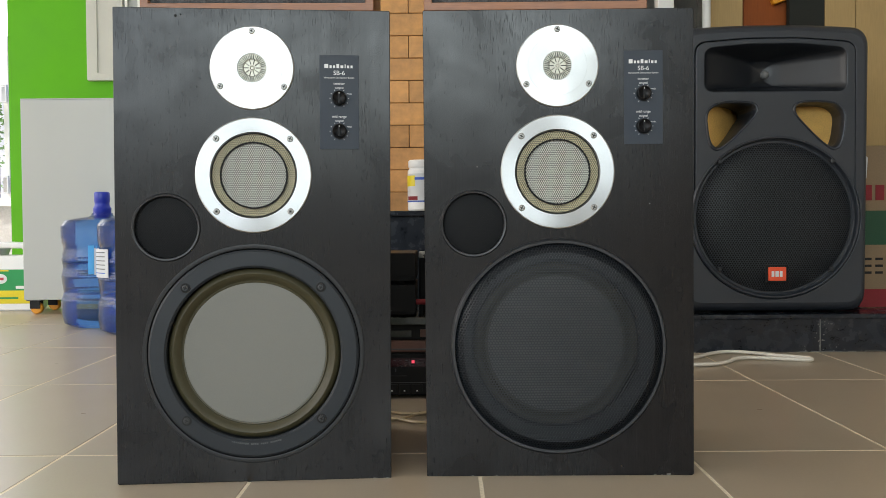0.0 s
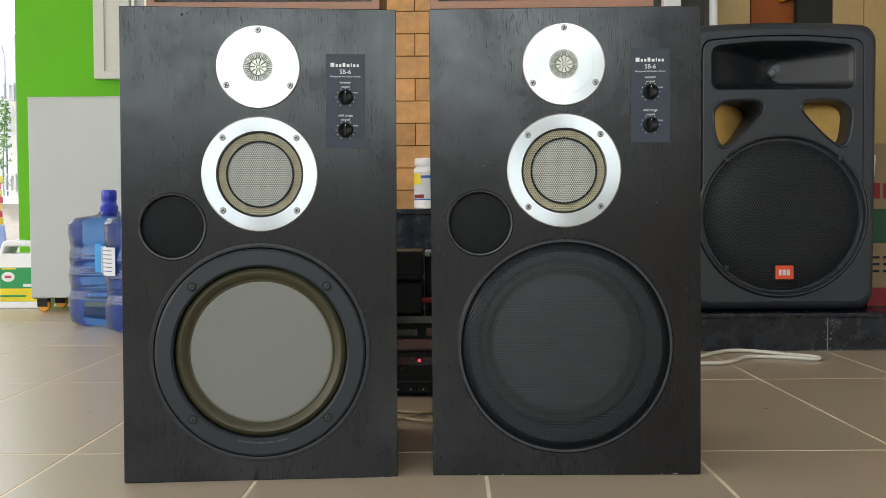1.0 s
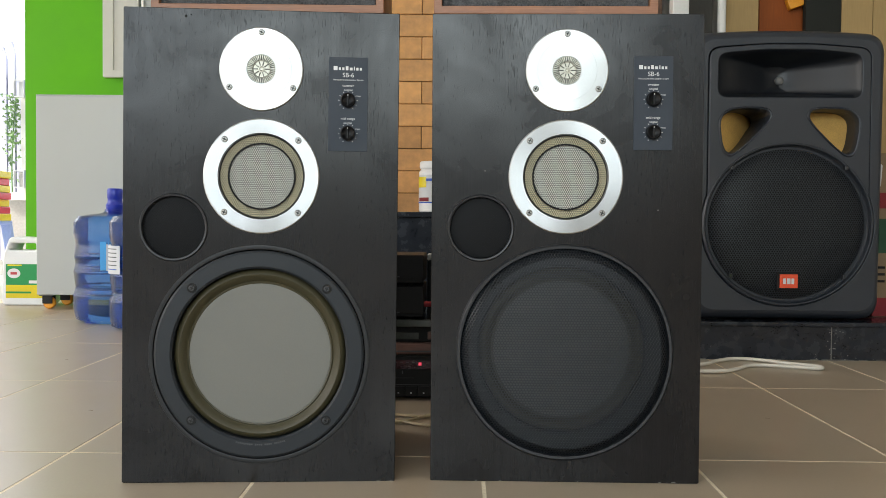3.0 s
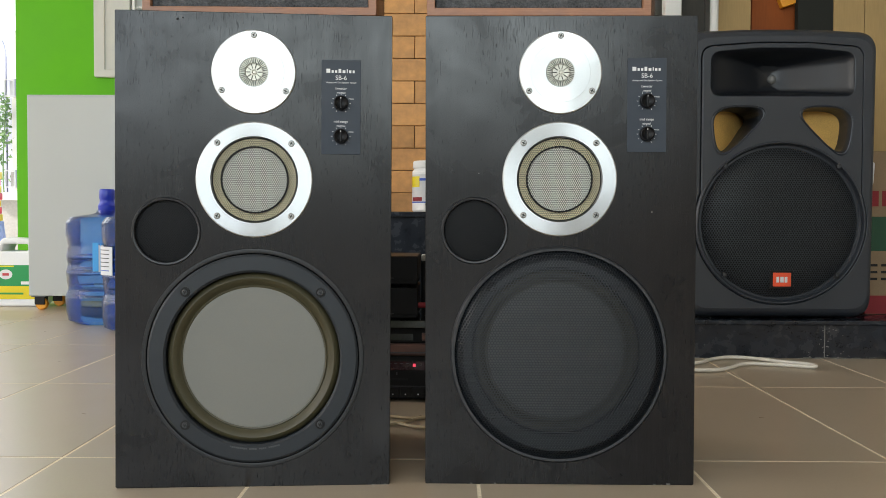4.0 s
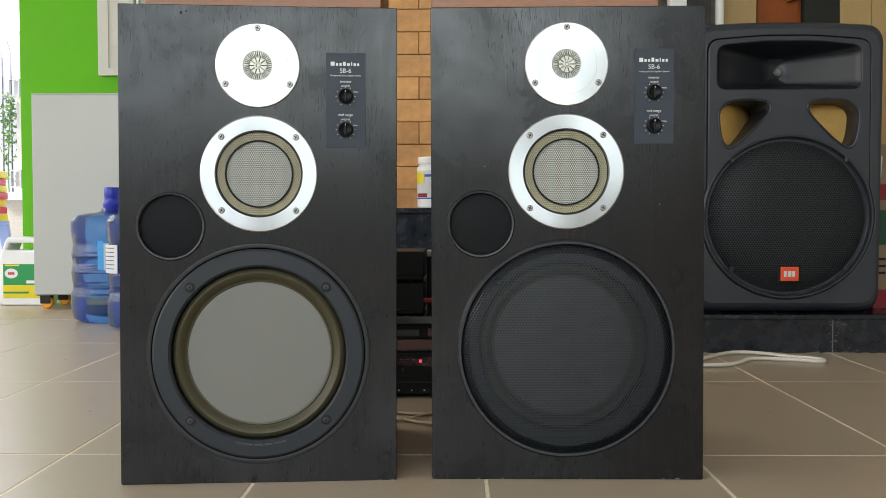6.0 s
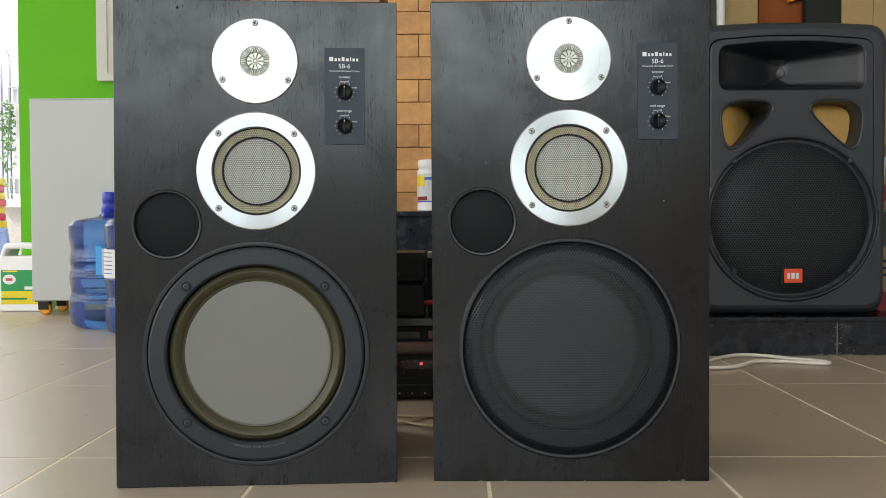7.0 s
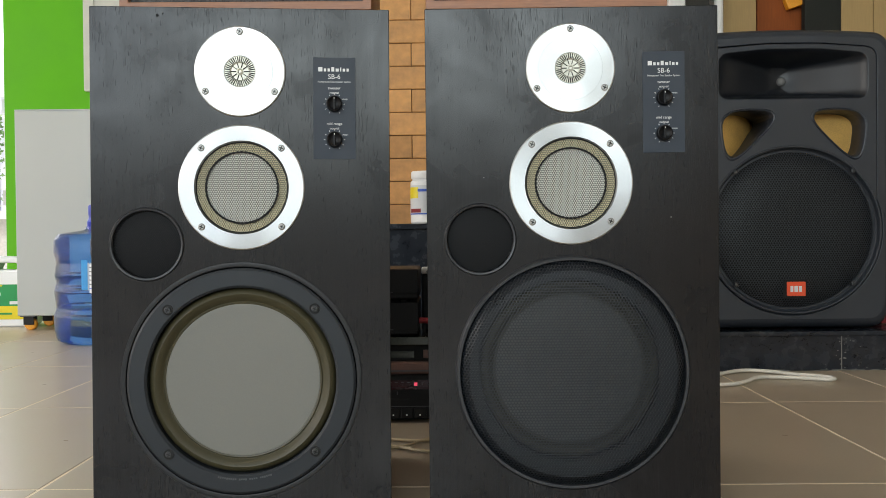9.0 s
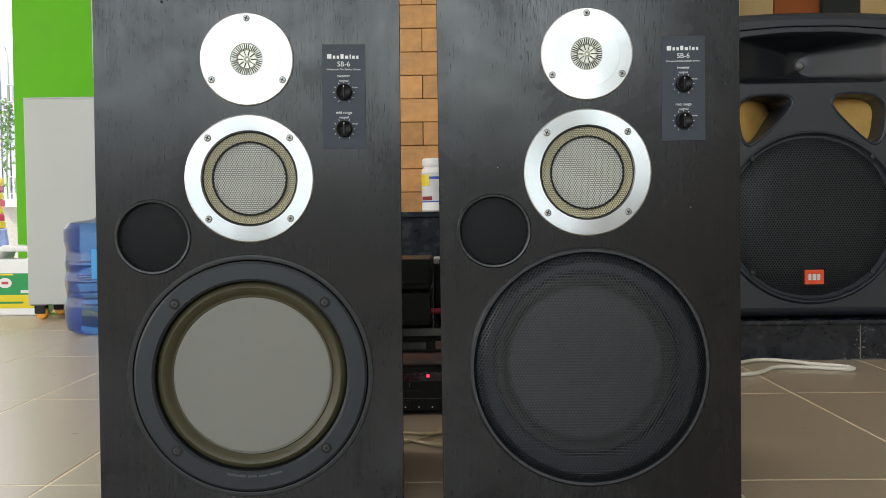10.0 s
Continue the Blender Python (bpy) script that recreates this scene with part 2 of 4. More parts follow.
M = dict(
    veneer=veneer("black_ash_veneer", (0.0052, 0.0042, 0.0045), (0.020, 0.0170, 0.0165), 0.25),
    alu=spun_metal("spun_aluminium", (0.47, 0.48, 0.485), 0.32),
    alu_flat=spun_metal("satin_aluminium", (0.52, 0.53, 0.53), 0.38),
    steel=mat("screw_steel", (0.32, 0.315, 0.30), 0.38, 0.9, grain=900),
    black_screw=mat("blackened_screw", (0.045, 0.047, 0.05), 0.4, 0.5, grain=900),
    # flat black for small parts; also stands in for shade in recesses
    slot=mat("black_and_recess_shade", (0.006, 0.006, 0.006), 0.8, grain=500),
    slate=mat("slate_enamel", (0.014, 0.0175, 0.022), 0.5, spec=0.4, var=0.1, grain=700, bump=0.05),
    rim=mat("grey_trim_ring", (0.021, 0.022, 0.025), 0.36, spec=0.5, var=0.1, grain=600),
    soft_rim=mat("satin_black_ring", (0.0085, 0.0085, 0.0095), 0.36, spec=0.42, var=0.1, grain=600),
    rubber=mat("olive_surround", (0.046, 0.040, 0.0185), 0.45, var=0.12, grain=500),
    cone=mat("grey_honeycomb_disc", (0.165, 0.164, 0.145), 0.5, var=0.05, stain=12, grain=500, bump=0.06),
    mesh=mat("black_steel_mesh", (0.015, 0.018, 0.023), 0.36, 0.0, grain=900, bump=0),
    mid_mesh=mat("bronze_mesh", (0.05, 0.046, 0.036), 0.5, 0.0, grain=900, bump=0),
    gold=mat("ochre_cloth_ring", (0.80, 0.72, 0.48), 0.8, var=0.15, grain=700),
    pale=mat("pale_disc", (0.8, 0.79, 0.74), 0.6, var=0.06, grain=600),
    lens=mat("champagne_lens", (0.47, 0.46, 0.39), 0.35, 0.6, var=0.1, grain=500),
    plate=mat("blue_grey_panel", (0.036, 0.045, 0.060), 0.5, spec=0.3, var=0.08, grain=900),
    print=mat("white_print", (0.72, 0.73, 0.73), 0.6, var=0.05, grain=900, bump=0),
    dim_print=mat("grey_print", (0.07, 0.073, 0.077), 0.6, var=0.1, grain=900, bump=0),
    knob=mat("glossy_black_knob", (0.004, 0.004, 0.005), 0.38, var=0.1, grain=900, spec=0.25),
    walnut=mat("reddish_walnut", (0.30, 0.135, 0.07), 0.45, var=0.3, stain=14, grain=40, stretch=(1, 8, 12)),
    fabric=mat("flecked_grille_cloth", (0.07, 0.072, 0.076), 0.95, var=0.9, stain=60, grain=420, bump=0.6),
    pa=mat("textured_black_plastic", (0.028, 0.033, 0.042), 0.40, spec=0.48, var=0.12, stain=5, grain=500, bump=0.12),
    horn=mat("smooth_black_plastic", (0.012, 0.014, 0.018), 0.34, spec=0.5, var=0.12, stain=5, grain=500, bump=0.05),
    pa_mesh=mat("powder_coated_mesh", (0.027, 0.032, 0.040), 0.5, 0.2, grain=900, bump=0),
    ochre=mat("raw_ochre_board", (0.62, 0.37, 0.10), 0.8, var=0.25, stain=14, grain=300),
    badge=mat("red_orange_badge", (0.86, 0.10, 0.035), 0.4, var=0.06, grain=900),
    plug_grey=mat("dull_grey_plastic", (0.17, 0.17, 0.165), 0.6, var=0.1, grain=600),
    tile=mat("taupe_porcelain", (0.415, 0.340, 0.248), 0.30, var=0.08, stain=5, grain=220, bump=0.01, rvar=0.03, per_object=0.25),
    grout=mat("cream_grout", (0.80, 0.70, 0.53), 0.9, var=0.3, stain=9, grain=200),
    granite=mat("black_granite", (0.013, 0.017, 0.025), 0.25, var=0.5, stain=20, grain=300, bump=0.03, rvar=0.12),
    mortar=mat("pale_mortar_smears", (0.22, 0.215, 0.2), 0.9, var=0.3, grain=200),
    brick=mat("smooth_fired_brick", (0.57, 0.29, 0.10), 0.6, var=0.48, stain=12, grain=34, bump=0.07, per_object=0.6),
    joint=mat("shadowed_brick_joint", (0.10, 0.06, 0.04), 0.95, grain=200),
    green=mat("lime_green_paint", (0.108, 0.42, 0.007), 0.6, spec=0.25, var=0.07, stain=3, grain=200, bump=0.03),
    white=mat("white_wall_paint", (0.78, 0.77, 0.74), 0.6, var=0.06, stain=2, grain=200, bump=0.03),
    taupe_wall=mat("pale_taupe_paint", (0.56, 0.52, 0.46), 0.7, var=0.12, stain=2, grain=120, bump=0.05),
    cabinet=mat("light_grey_laminate", (0.455, 0.47, 0.45), 0.35, var=0.05, stain=3, grain=300, bump=0.02),
    orange=mat("amber_castor_rubber", (0.72, 0.30, 0.02), 0.4, var=0.15, grain=300),
    bracket=mat("zinc_bracket", (0.12, 0.12, 0.12), 0.4, 0.8, grain=300),
    film=clear_film("clear_wrapping_film"),
    bottle=glass("blue_bottle_plastic", (0.16, 0.44, 1.0), 0.03),
    cap=mat("deep_blue_cap", (0.012, 0.03, 0.36), 0.35, var=0.12, grain=300),
    hdpe=mat("milky_white_plastic", (0.78, 0.79, 0.79), 0.38, var=0.05, grain=200, bump=0.03),
    label_green=mat("green_label", (0.01, 0.27, 0.07), 0.4, var=0.1, grain=300),
    label_yellow=mat("yellow_label", (0.72, 0.58, 0.01), 0.4, var=0.1, grain=300),
    label_red=mat("red_print", (0.5, 0.05, 0.06), 0.5, grain=300),
    label_blue=mat("blue_print", (0.02, 0.08, 0.45), 0.5, grain=300),
    sky_blue=mat("sky_blue_print", (0.06, 0.36, 0.75), 0.45, grain=300),
    paper=mat("white_paper_label", (0.58, 0.6, 0.62), 0.6, var=0.06, grain=300),
    wire=mat("white_pvc_cable", (0.72, 0.68, 0.6), 0.45, var=0.1, grain=300),
    cream_wire=mat("cream_speaker_wire", (0.5, 0.4, 0.25), 0.5, var=0.2, grain=300),
    electronics=mat("black_equipment_paint", (0.013, 0.013, 0.013), 0.45, spec=0.15, var=0.2, stain=20, grain=500),
    glass_shelf=mat("smoked_glass_shelf", (0.05, 0.055, 0.048), 0.15, var=0.2, grain=200),
    wood_strip=mat("brown_wood_base", (0.12, 0.06, 0.045), 0.35, var=0.3, stain=20, grain=60, stretch=(1, 8, 8)),
    led=glow("red_display", (1.0, 0.08, 0.14), 0.45),
    display=mat("smoked_red_window", (0.03, 0.006, 0.008), 0.25, grain=300),
    beige=mat("pale_plywood", (0.40, 0.275, 0.120), 0.65, spec=0.3, var=0.14, stain=4, grain=30, stretch=(8, 8, 0.6)),
    redwood=mat("red_brown_wood", (0.26, 0.066, 0.012), 0.6, spec=0.25, var=0.25, stain=5, grain=30, stretch=(8, 8, 0.6)),
    charcoal=mat("charcoal_board", (0.020, 0.022, 0.019), 0.7, spec=0.2, var=0.15, grain=200),
    dark_wood=mat("weathered_dark_wood", (0.035, 0.032, 0.026), 0.7, var=0.5, stain=6, grain=50, stretch=(8, 8, 0.5)),
    amber=mat("amber_plastic", (0.8, 0.33, 0.02), 0.35, grain=200),
    carton=mat("printed_carton", (0.22, 0.15, 0.085), 0.75, var=0.14, stain=9, grain=200),
    carton_green=mat("dark_green_print", (0.012, 0.06, 0.028), 0.7, grain=300),
    carton_red=mat("dark_red_print", (0.2, 0.010, 0.015), 0.7, grain=300),
    concrete=mat("pale_concrete", (0.50, 0.49, 0.47), 0.85, var=0.2, stain=2, grain=60, bump=0.2),
    fence=mat("lavender_painted_metal", (0.60, 0.62, 0.74), 0.5, var=0.07, stain=3, grain=100),
    leaf=mat("vine_leaf", (0.18, 0.32, 0.12), 0.5, var=0.5, stain=10, grain=60),
    stool=mat("pale_blue_plastic", (0.36, 0.46, 0.80), 0.4, grain=200),
    red_plastic=mat("red_plastic", (0.75, 0.015, 0.04), 0.4, grain=200),
    yellow_plastic=mat("yellow_plastic", (0.92, 0.68, 0.003), 0.4, grain=200),
    haze=glow("hazy_sky", (0.93, 0.97, 1.0), 1.3),
    asphalt=mat("street_asphalt", (0.055, 0.055, 0.056), 0.85, var=0.25, stain=1, grain=60, bump=0.3),
    vent_mesh=mat("black_vent_mesh", (0.013, 0.014, 0.016), 0.6, var=0.1, grain=900, bump=0, spec=0.2),
    board_white=mat("cream_board_paint", (0.56, 0.55, 0.5), 0.6, var=0.06, stain=3, grain=200),
    ceiling=mat("off_white_ceiling", (0.70, 0.70, 0.68), 0.8, var=0.05, stain=2, grain=80),
)


# ---------- builders ----------
def link(name, me, material, parent=None, at=(0, 0, 0), smooth=False):
    mats = material if isinstance(material, (list, tuple)) else [material]
    me.materials.clear()
    for m in mats:
        me.materials.append(M[m])
    if smooth:
        me.shade_smooth()
        try:
            me.set_sharp_from_angle(angle=radians(35 if smooth is True else smooth))
        except AttributeError:
            pass
    ob = new(name, me)
    ob.location = at
    ob.parent = parent
    return ob


def part(name, bm, material, parent, label="", at=(0, 0, 0), smooth=False):
    me = bpy.data.meshes.new(name)
    if isinstance(bm, bmesh.types.BMesh):
        bmesh.ops.recalc_face_normals(bm, faces=bm.faces)
        bm.to_mesh(me)
        bm.free()
    else:
        me = bm
    ob = link(name, me, material, parent, at, smooth)
    return tagged(ob, label)


def thing(name, label, category, at=(0, 0, 0), turn=(0, 0, 0), group=""):
    ob = new(name)
    ob.empty_display_size = 0.05
    ob.matrix_basis = pose(*at, *turn)
    return tagged(ob, label, category, group)


def add_box(bm, x0, x1, y0, y1, z0, z1, bevel=0.0, seg=2):
    tmp = bmesh.new()
    bmesh.ops.create_cube(tmp, size=1, matrix=Matrix.Translation(((x0 + x1) / 2, (y0 + y1) / 2, (z0 + z1) / 2))
                          @ Matrix.Diagonal((x1 - x0, y1 - y0, z1 - z0, 1)))
    if bevel:
        bmesh.ops.bevel(tmp, geom=list(tmp.edges), offset=bevel, segments=seg, affect="EDGES", profile=0.5)
    me = bpy.data.meshes.new("tmp")
    tmp.to_mesh(me)
    tmp.free()
    bm.from_mesh(me)
    bpy.data.meshes.remove(me)
    return bm


def box(x0, x1, y0, y1, z0, z1, bevel=0.0, seg=2):
    return add_box(bmesh.new(), x0, x1, y0, y1, z0, z1, bevel, seg)


def lathe(profile, seg=64, axis="y"):
    """Turn (radius, height) pairs round the axis; heights run along it."""
    verts, faces, rings = [], [], []
    for r, h in profile:
        if r < 1e-6:
            rings.append([len(verts)])
            verts.append((0, h, 0) if axis == "y" else (0, 0, h))
            continue
        rings.append(list(range(len(verts), len(verts) + seg)))
        for i in range(seg):
            a = 2 * math.pi * i / seg
            c, s = r * math.cos(a), r * math.sin(a)
            verts.append((c, h, s) if axis == "y" else (c, s, h))
    for a, b in zip(rings, rings[1:]):
        for i in range(seg):
            j = (i + 1) % seg
            if len(a) == 1 and len(b) == 1:
                continue
            if len(a) == 1:
                faces.append((a[0], b[j], b[i]))
            elif len(b) == 1:
                faces.append((a[i], a[j], b[0]))
            else:
                faces.append((a[i], a[j], b[j], b[i]))
    me = bpy.data.meshes.new("lathe")
    me.from_pydata(verts, [], faces)
    bm = bmesh.new()
    bm.from_mesh(me)
    bpy.data.meshes.remove(me)
    return bm


def circle(cx, cz, r, n=72):
    return [(cx + r * math.cos(2 * math.pi * i / n), cz + r * math.sin(2 * math.pi * i / n)) for i in range(n)]


def rounded(pts, r, n=6):
    """A polygon with its corners rounded."""
    out = []
    for i, p in enumerate(pts):
        p, a, b = Vector(p), Vector(pts[i - 1]), Vector(pts[(i + 1) % len(pts)])
        u, v = (a - p).normalized(), (b - p).normalized()
        d = min(r, (a - p).length * 0.45, (b - p).length * 0.45)
        for k in range(n + 1):
            t = k / n
            q = (p + u * d) * (1 - t) ** 2 + p * 2 * t * (1 - t) + (p + v * d) * t ** 2
            out.append((q.x, q.y))
    return out


def plate(loops, depth, bevel=0.0):
    """An upright board, front at y = 0, cut out by the inner loops."""
    cu = bpy.data.curves.new("plate", "CURVE")
    cu.dimensions, cu.fill_mode = "2D", "BOTH"
    cu.extrude, cu.bevel_depth, cu.offset = depth / 2 - bevel, bevel, -bevel
    cu.bevel_resolution = 2
    for loop in loops:
        s = cu.splines.new("POLY")
        s.points.add(len(loop) - 1)
        for pt, (x, z) in zip(s.points, loop):
            pt.co = (x, z, 0, 1)
        s.use_cyclic_u = True
    ob = new("plate", cu)
    dg = bpy.context.evaluated_depsgraph_get()
    me = bpy.data.meshes.new_from_object(ob.evaluated_get(dg))
    bpy.data.objects.remove(ob)
    bpy.data.curves.remove(cu)
    me.transform(Matrix.Translation((0, depth / 2, 0)) @ Matrix.Rotation(radians(90), 4, "X"))
    return me


def writing(parent, body, size, x, y, z, material, name="lettering"):
    cu = bpy.data.curves.new(name, "FONT")
    cu.body, cu.size, cu.extrude = body, size, 0.00012
    cu.align_x, cu.align_y = "CENTER", "CENTER"
    ob = new(name, cu)
    dg = bpy.context.evaluated_depsgraph_get()
    me = bpy.data.meshes.new_from_object(ob.evaluated_get(dg))
    bpy.data.objects.remove(ob)
    bpy.data.curves.remove(cu)
    me.transform(Matrix.Translation((x, y, z)) @ Matrix.Rotation(radians(90), 4, "X"))
    return link(name, me, material, parent)


def perforated(radius, pitch, hole, lift, deep=0.0012, inner=0.0):
    """A round sheet of hexagonal holes; lift(r) is its height along y."""
    verts, faces, cells = [], [], []
    n = int(radius / pitch) + 2
    for j in range(-n - 4, n + 5):
        for i in range(-n - 4, n + 5):
            x, z = (i + 0.5 * (j % 2)) * pitch, j * pitch * 0.8660254
            r = math.hypot(x, z)
            if inner <= r < radius:
                cells.append((x, z))
    ro = pitch / math.sqrt(3)
    ri = hole / 2 / math.cos(math.pi / 6)
    for x, z in cells:
        b = len(verts)
        for rad, dy in ((ro, 0), (ri, 0), (ri, deep)):
            for k in range(6):
                a = math.pi / 6 + k * math.pi / 3
                vx, vz = x + rad * math.cos(a), z + rad * math.sin(a)
                q = math.hypot(vx, vz)
                if q > radius:
                    vx, vz = vx * radius / q, vz * radius / q
                verts.append((vx, lift(min(q, radius)) + dy, vz))
        for k in range(6):
            l = (k + 1) % 6
            faces.append((b + k, b + l, b + 6 + l, b + 6 + k))
            if deep:
                faces.append((b + 6 + k, b + 6 + l, b + 12 + l, b + 12 + k))
    me = bpy.data.meshes.new("perforated")
    me.from_pydata(verts, [], faces)
    return me


def loft(loops, close_end=False):
    """Skin over loops of (x, y, z) with equal counts."""
    verts = [v for loop in loops for v in loop]
    n = len(loops[0])
    faces = [(a * n + i, a * n + (i + 1) % n, (a + 1) * n + (i + 1) % n, (a + 1) * n + i)
             for a in range(len(loops) - 1) for i in range(n)]
    if close_end:
        faces.append(tuple(range((len(loops) - 1) * n, len(loops) * n)))
    me = bpy.data.meshes.new("loft")
    me.from_pydata(verts, [], faces)
    bm = bmesh.new()
    bm.from_mesh(me)
    bpy.data.meshes.remove(me)
    return bm


def tube(pts, radius, res=3):
    cu = bpy.data.curves.new("tube", "CURVE")
    cu.dimensions, cu.bevel_depth, cu.bevel_resolution, cu.resolution_u = "3D", radius, res, 10
    cu.use_fill_caps = True
    s = cu.splines.new("BEZIER")
    s.bezier_points.add(len(pts) - 1)
    for b, p in zip(s.bezier_points, pts):
        b.co, b.handle_left_type, b.handle_right_type = p, "AUTO", "AUTO"
    ob = new("tube", cu)
    dg = bpy.context.evaluated_depsgraph_get()
    me = bpy.data.meshes.new_from_object(ob.evaluated_get(dg))
    bpy.data.objects.remove(ob)
    bpy.data.curves.remove(cu)
    return me


def screw_mesh(name, r, head, cross):
    bm = lathe([(0, -0.0016), (r * 0.7, -0.0016), (r, -0.0006), (r, 0.0006)], 20)
    k = len(bm.faces)
    for ang in (0.4, 0.4 + math.pi / 2):
        tmp = bmesh.new()
        bmesh.ops.create_cube(tmp, size=1, matrix=Matrix.Translation((0, -0.00165, 0)) @ Matrix.Rotation(ang, 4, "Y")
                              @ Matrix.Diagonal((r * 1.15, 0.0003, r * 0.28, 1)))
        me = bpy.data.meshes.new("tmp")
        tmp.to_mesh(me)
        tmp.free()
        bm.from_mesh(me)
        bpy.data.meshes.remove(me)
    bm.faces.ensure_lookup_table()
    for f in bm.faces[k:]:
        f.material_index = 1
    bmesh.ops.recalc_face_normals(bm, faces=bm.faces)
    me = bpy.data.meshes.new(name)
    bm.to_mesh(me)
    bm.free()
    me.materials.append(M[head])
    me.materials.append(M[cross])
    return me


SCREW = screw_mesh("screw", 0.0045, "steel", "slot")
DARK_SCREW = screw_mesh("dark_screw", 0.0047, "black_screw", "slot")


def slot_mesh(name, r0, r1, wide):
    bm = box(r0, r1, -0.0024, 0.0014, -wide / 2, wide / 2)
    me = bpy.data.meshes.new(name)
    bm.to_mesh(me)
    bm.free()
    me.materials.append(M["slot"])
    return me


SLOT_LONG, SLOT_SHORT = slot_mesh("slot_long", 0.005, 0.0192, 0.0009), slot_mesh("slot_short", 0.0125, 0.0192, 0.0015)


def screws(parent, mesh, places, y=0.0):
    for x, z in places:
        ob = new("screw", mesh)
        ob.location = (x, y, z)
        ob.parent = parent


# ---------- hi-fi loudspeakers ----------
W, H, DEEP = 0.38, 0.66, 0.31
TWEETER, VENT = (0.1888, 0.5799), (0.0693, 0.3586)


def drive_unit(parent, back, at):
    """The flat-disc woofer: frame, roll surround and disc."""
    w = part("woofer", lathe([(0.1205, 0.03), (0.1205, -0.001), (0.1235, -0.0035), (0.1425, -0.0035), (0.1455, -0.0015),
                              (0.1455, 0.006)], 96), "slate", parent, "slate-grey round woofer frame", (at[0], back, at[1]), 8)
    part("surround", lathe([(0.1212, 0.015), (0.1192, 0.0085), (0.1162, 0.0042), (0.112, 0.0025), (0.1078, 0.0042), (0.1042, 0.0085),
                            (0.102, 0.0105), (0.0975, 0.0115)], 96), "rubber", w, "olive-brown rubber roll surround", smooth=True)
    part("cone", lathe([(0.0992, 0.0125), (0.0988, 0.0098), (0.0975, 0.0094), (0.04, 0.0094), (0, 0.0094)], 96), "cone", w,
         "flat warm-grey honeycomb disc")
    part("inner_seam", lathe([(0.1022, 0.0100), (0.1008, 0.0090), (0.0988, 0.0096)], 96), "rubber", w, "olive seam round the disc", smooth=True)
    # raised black rings paint the shade of recesses round the screws
    for sx, sz in ((-1, -1), (-1, 1), (1, -1), (1, 1)):
        part("countersink", lathe([(0.0070, -0.0001), (0.0066, -0.0005), (0.0051, -0.0004), (0.0047, 0.0004)], 28), "slot", w,
             "", (sx * 0.0932, -0.0035, sz * 0.0925))
    screws(w, DARK_SCREW, [(sx * 0.0932, sz * 0.0925) for sx in (-1, 1) for sz in (-1, 1)], -0.0035)
    return w


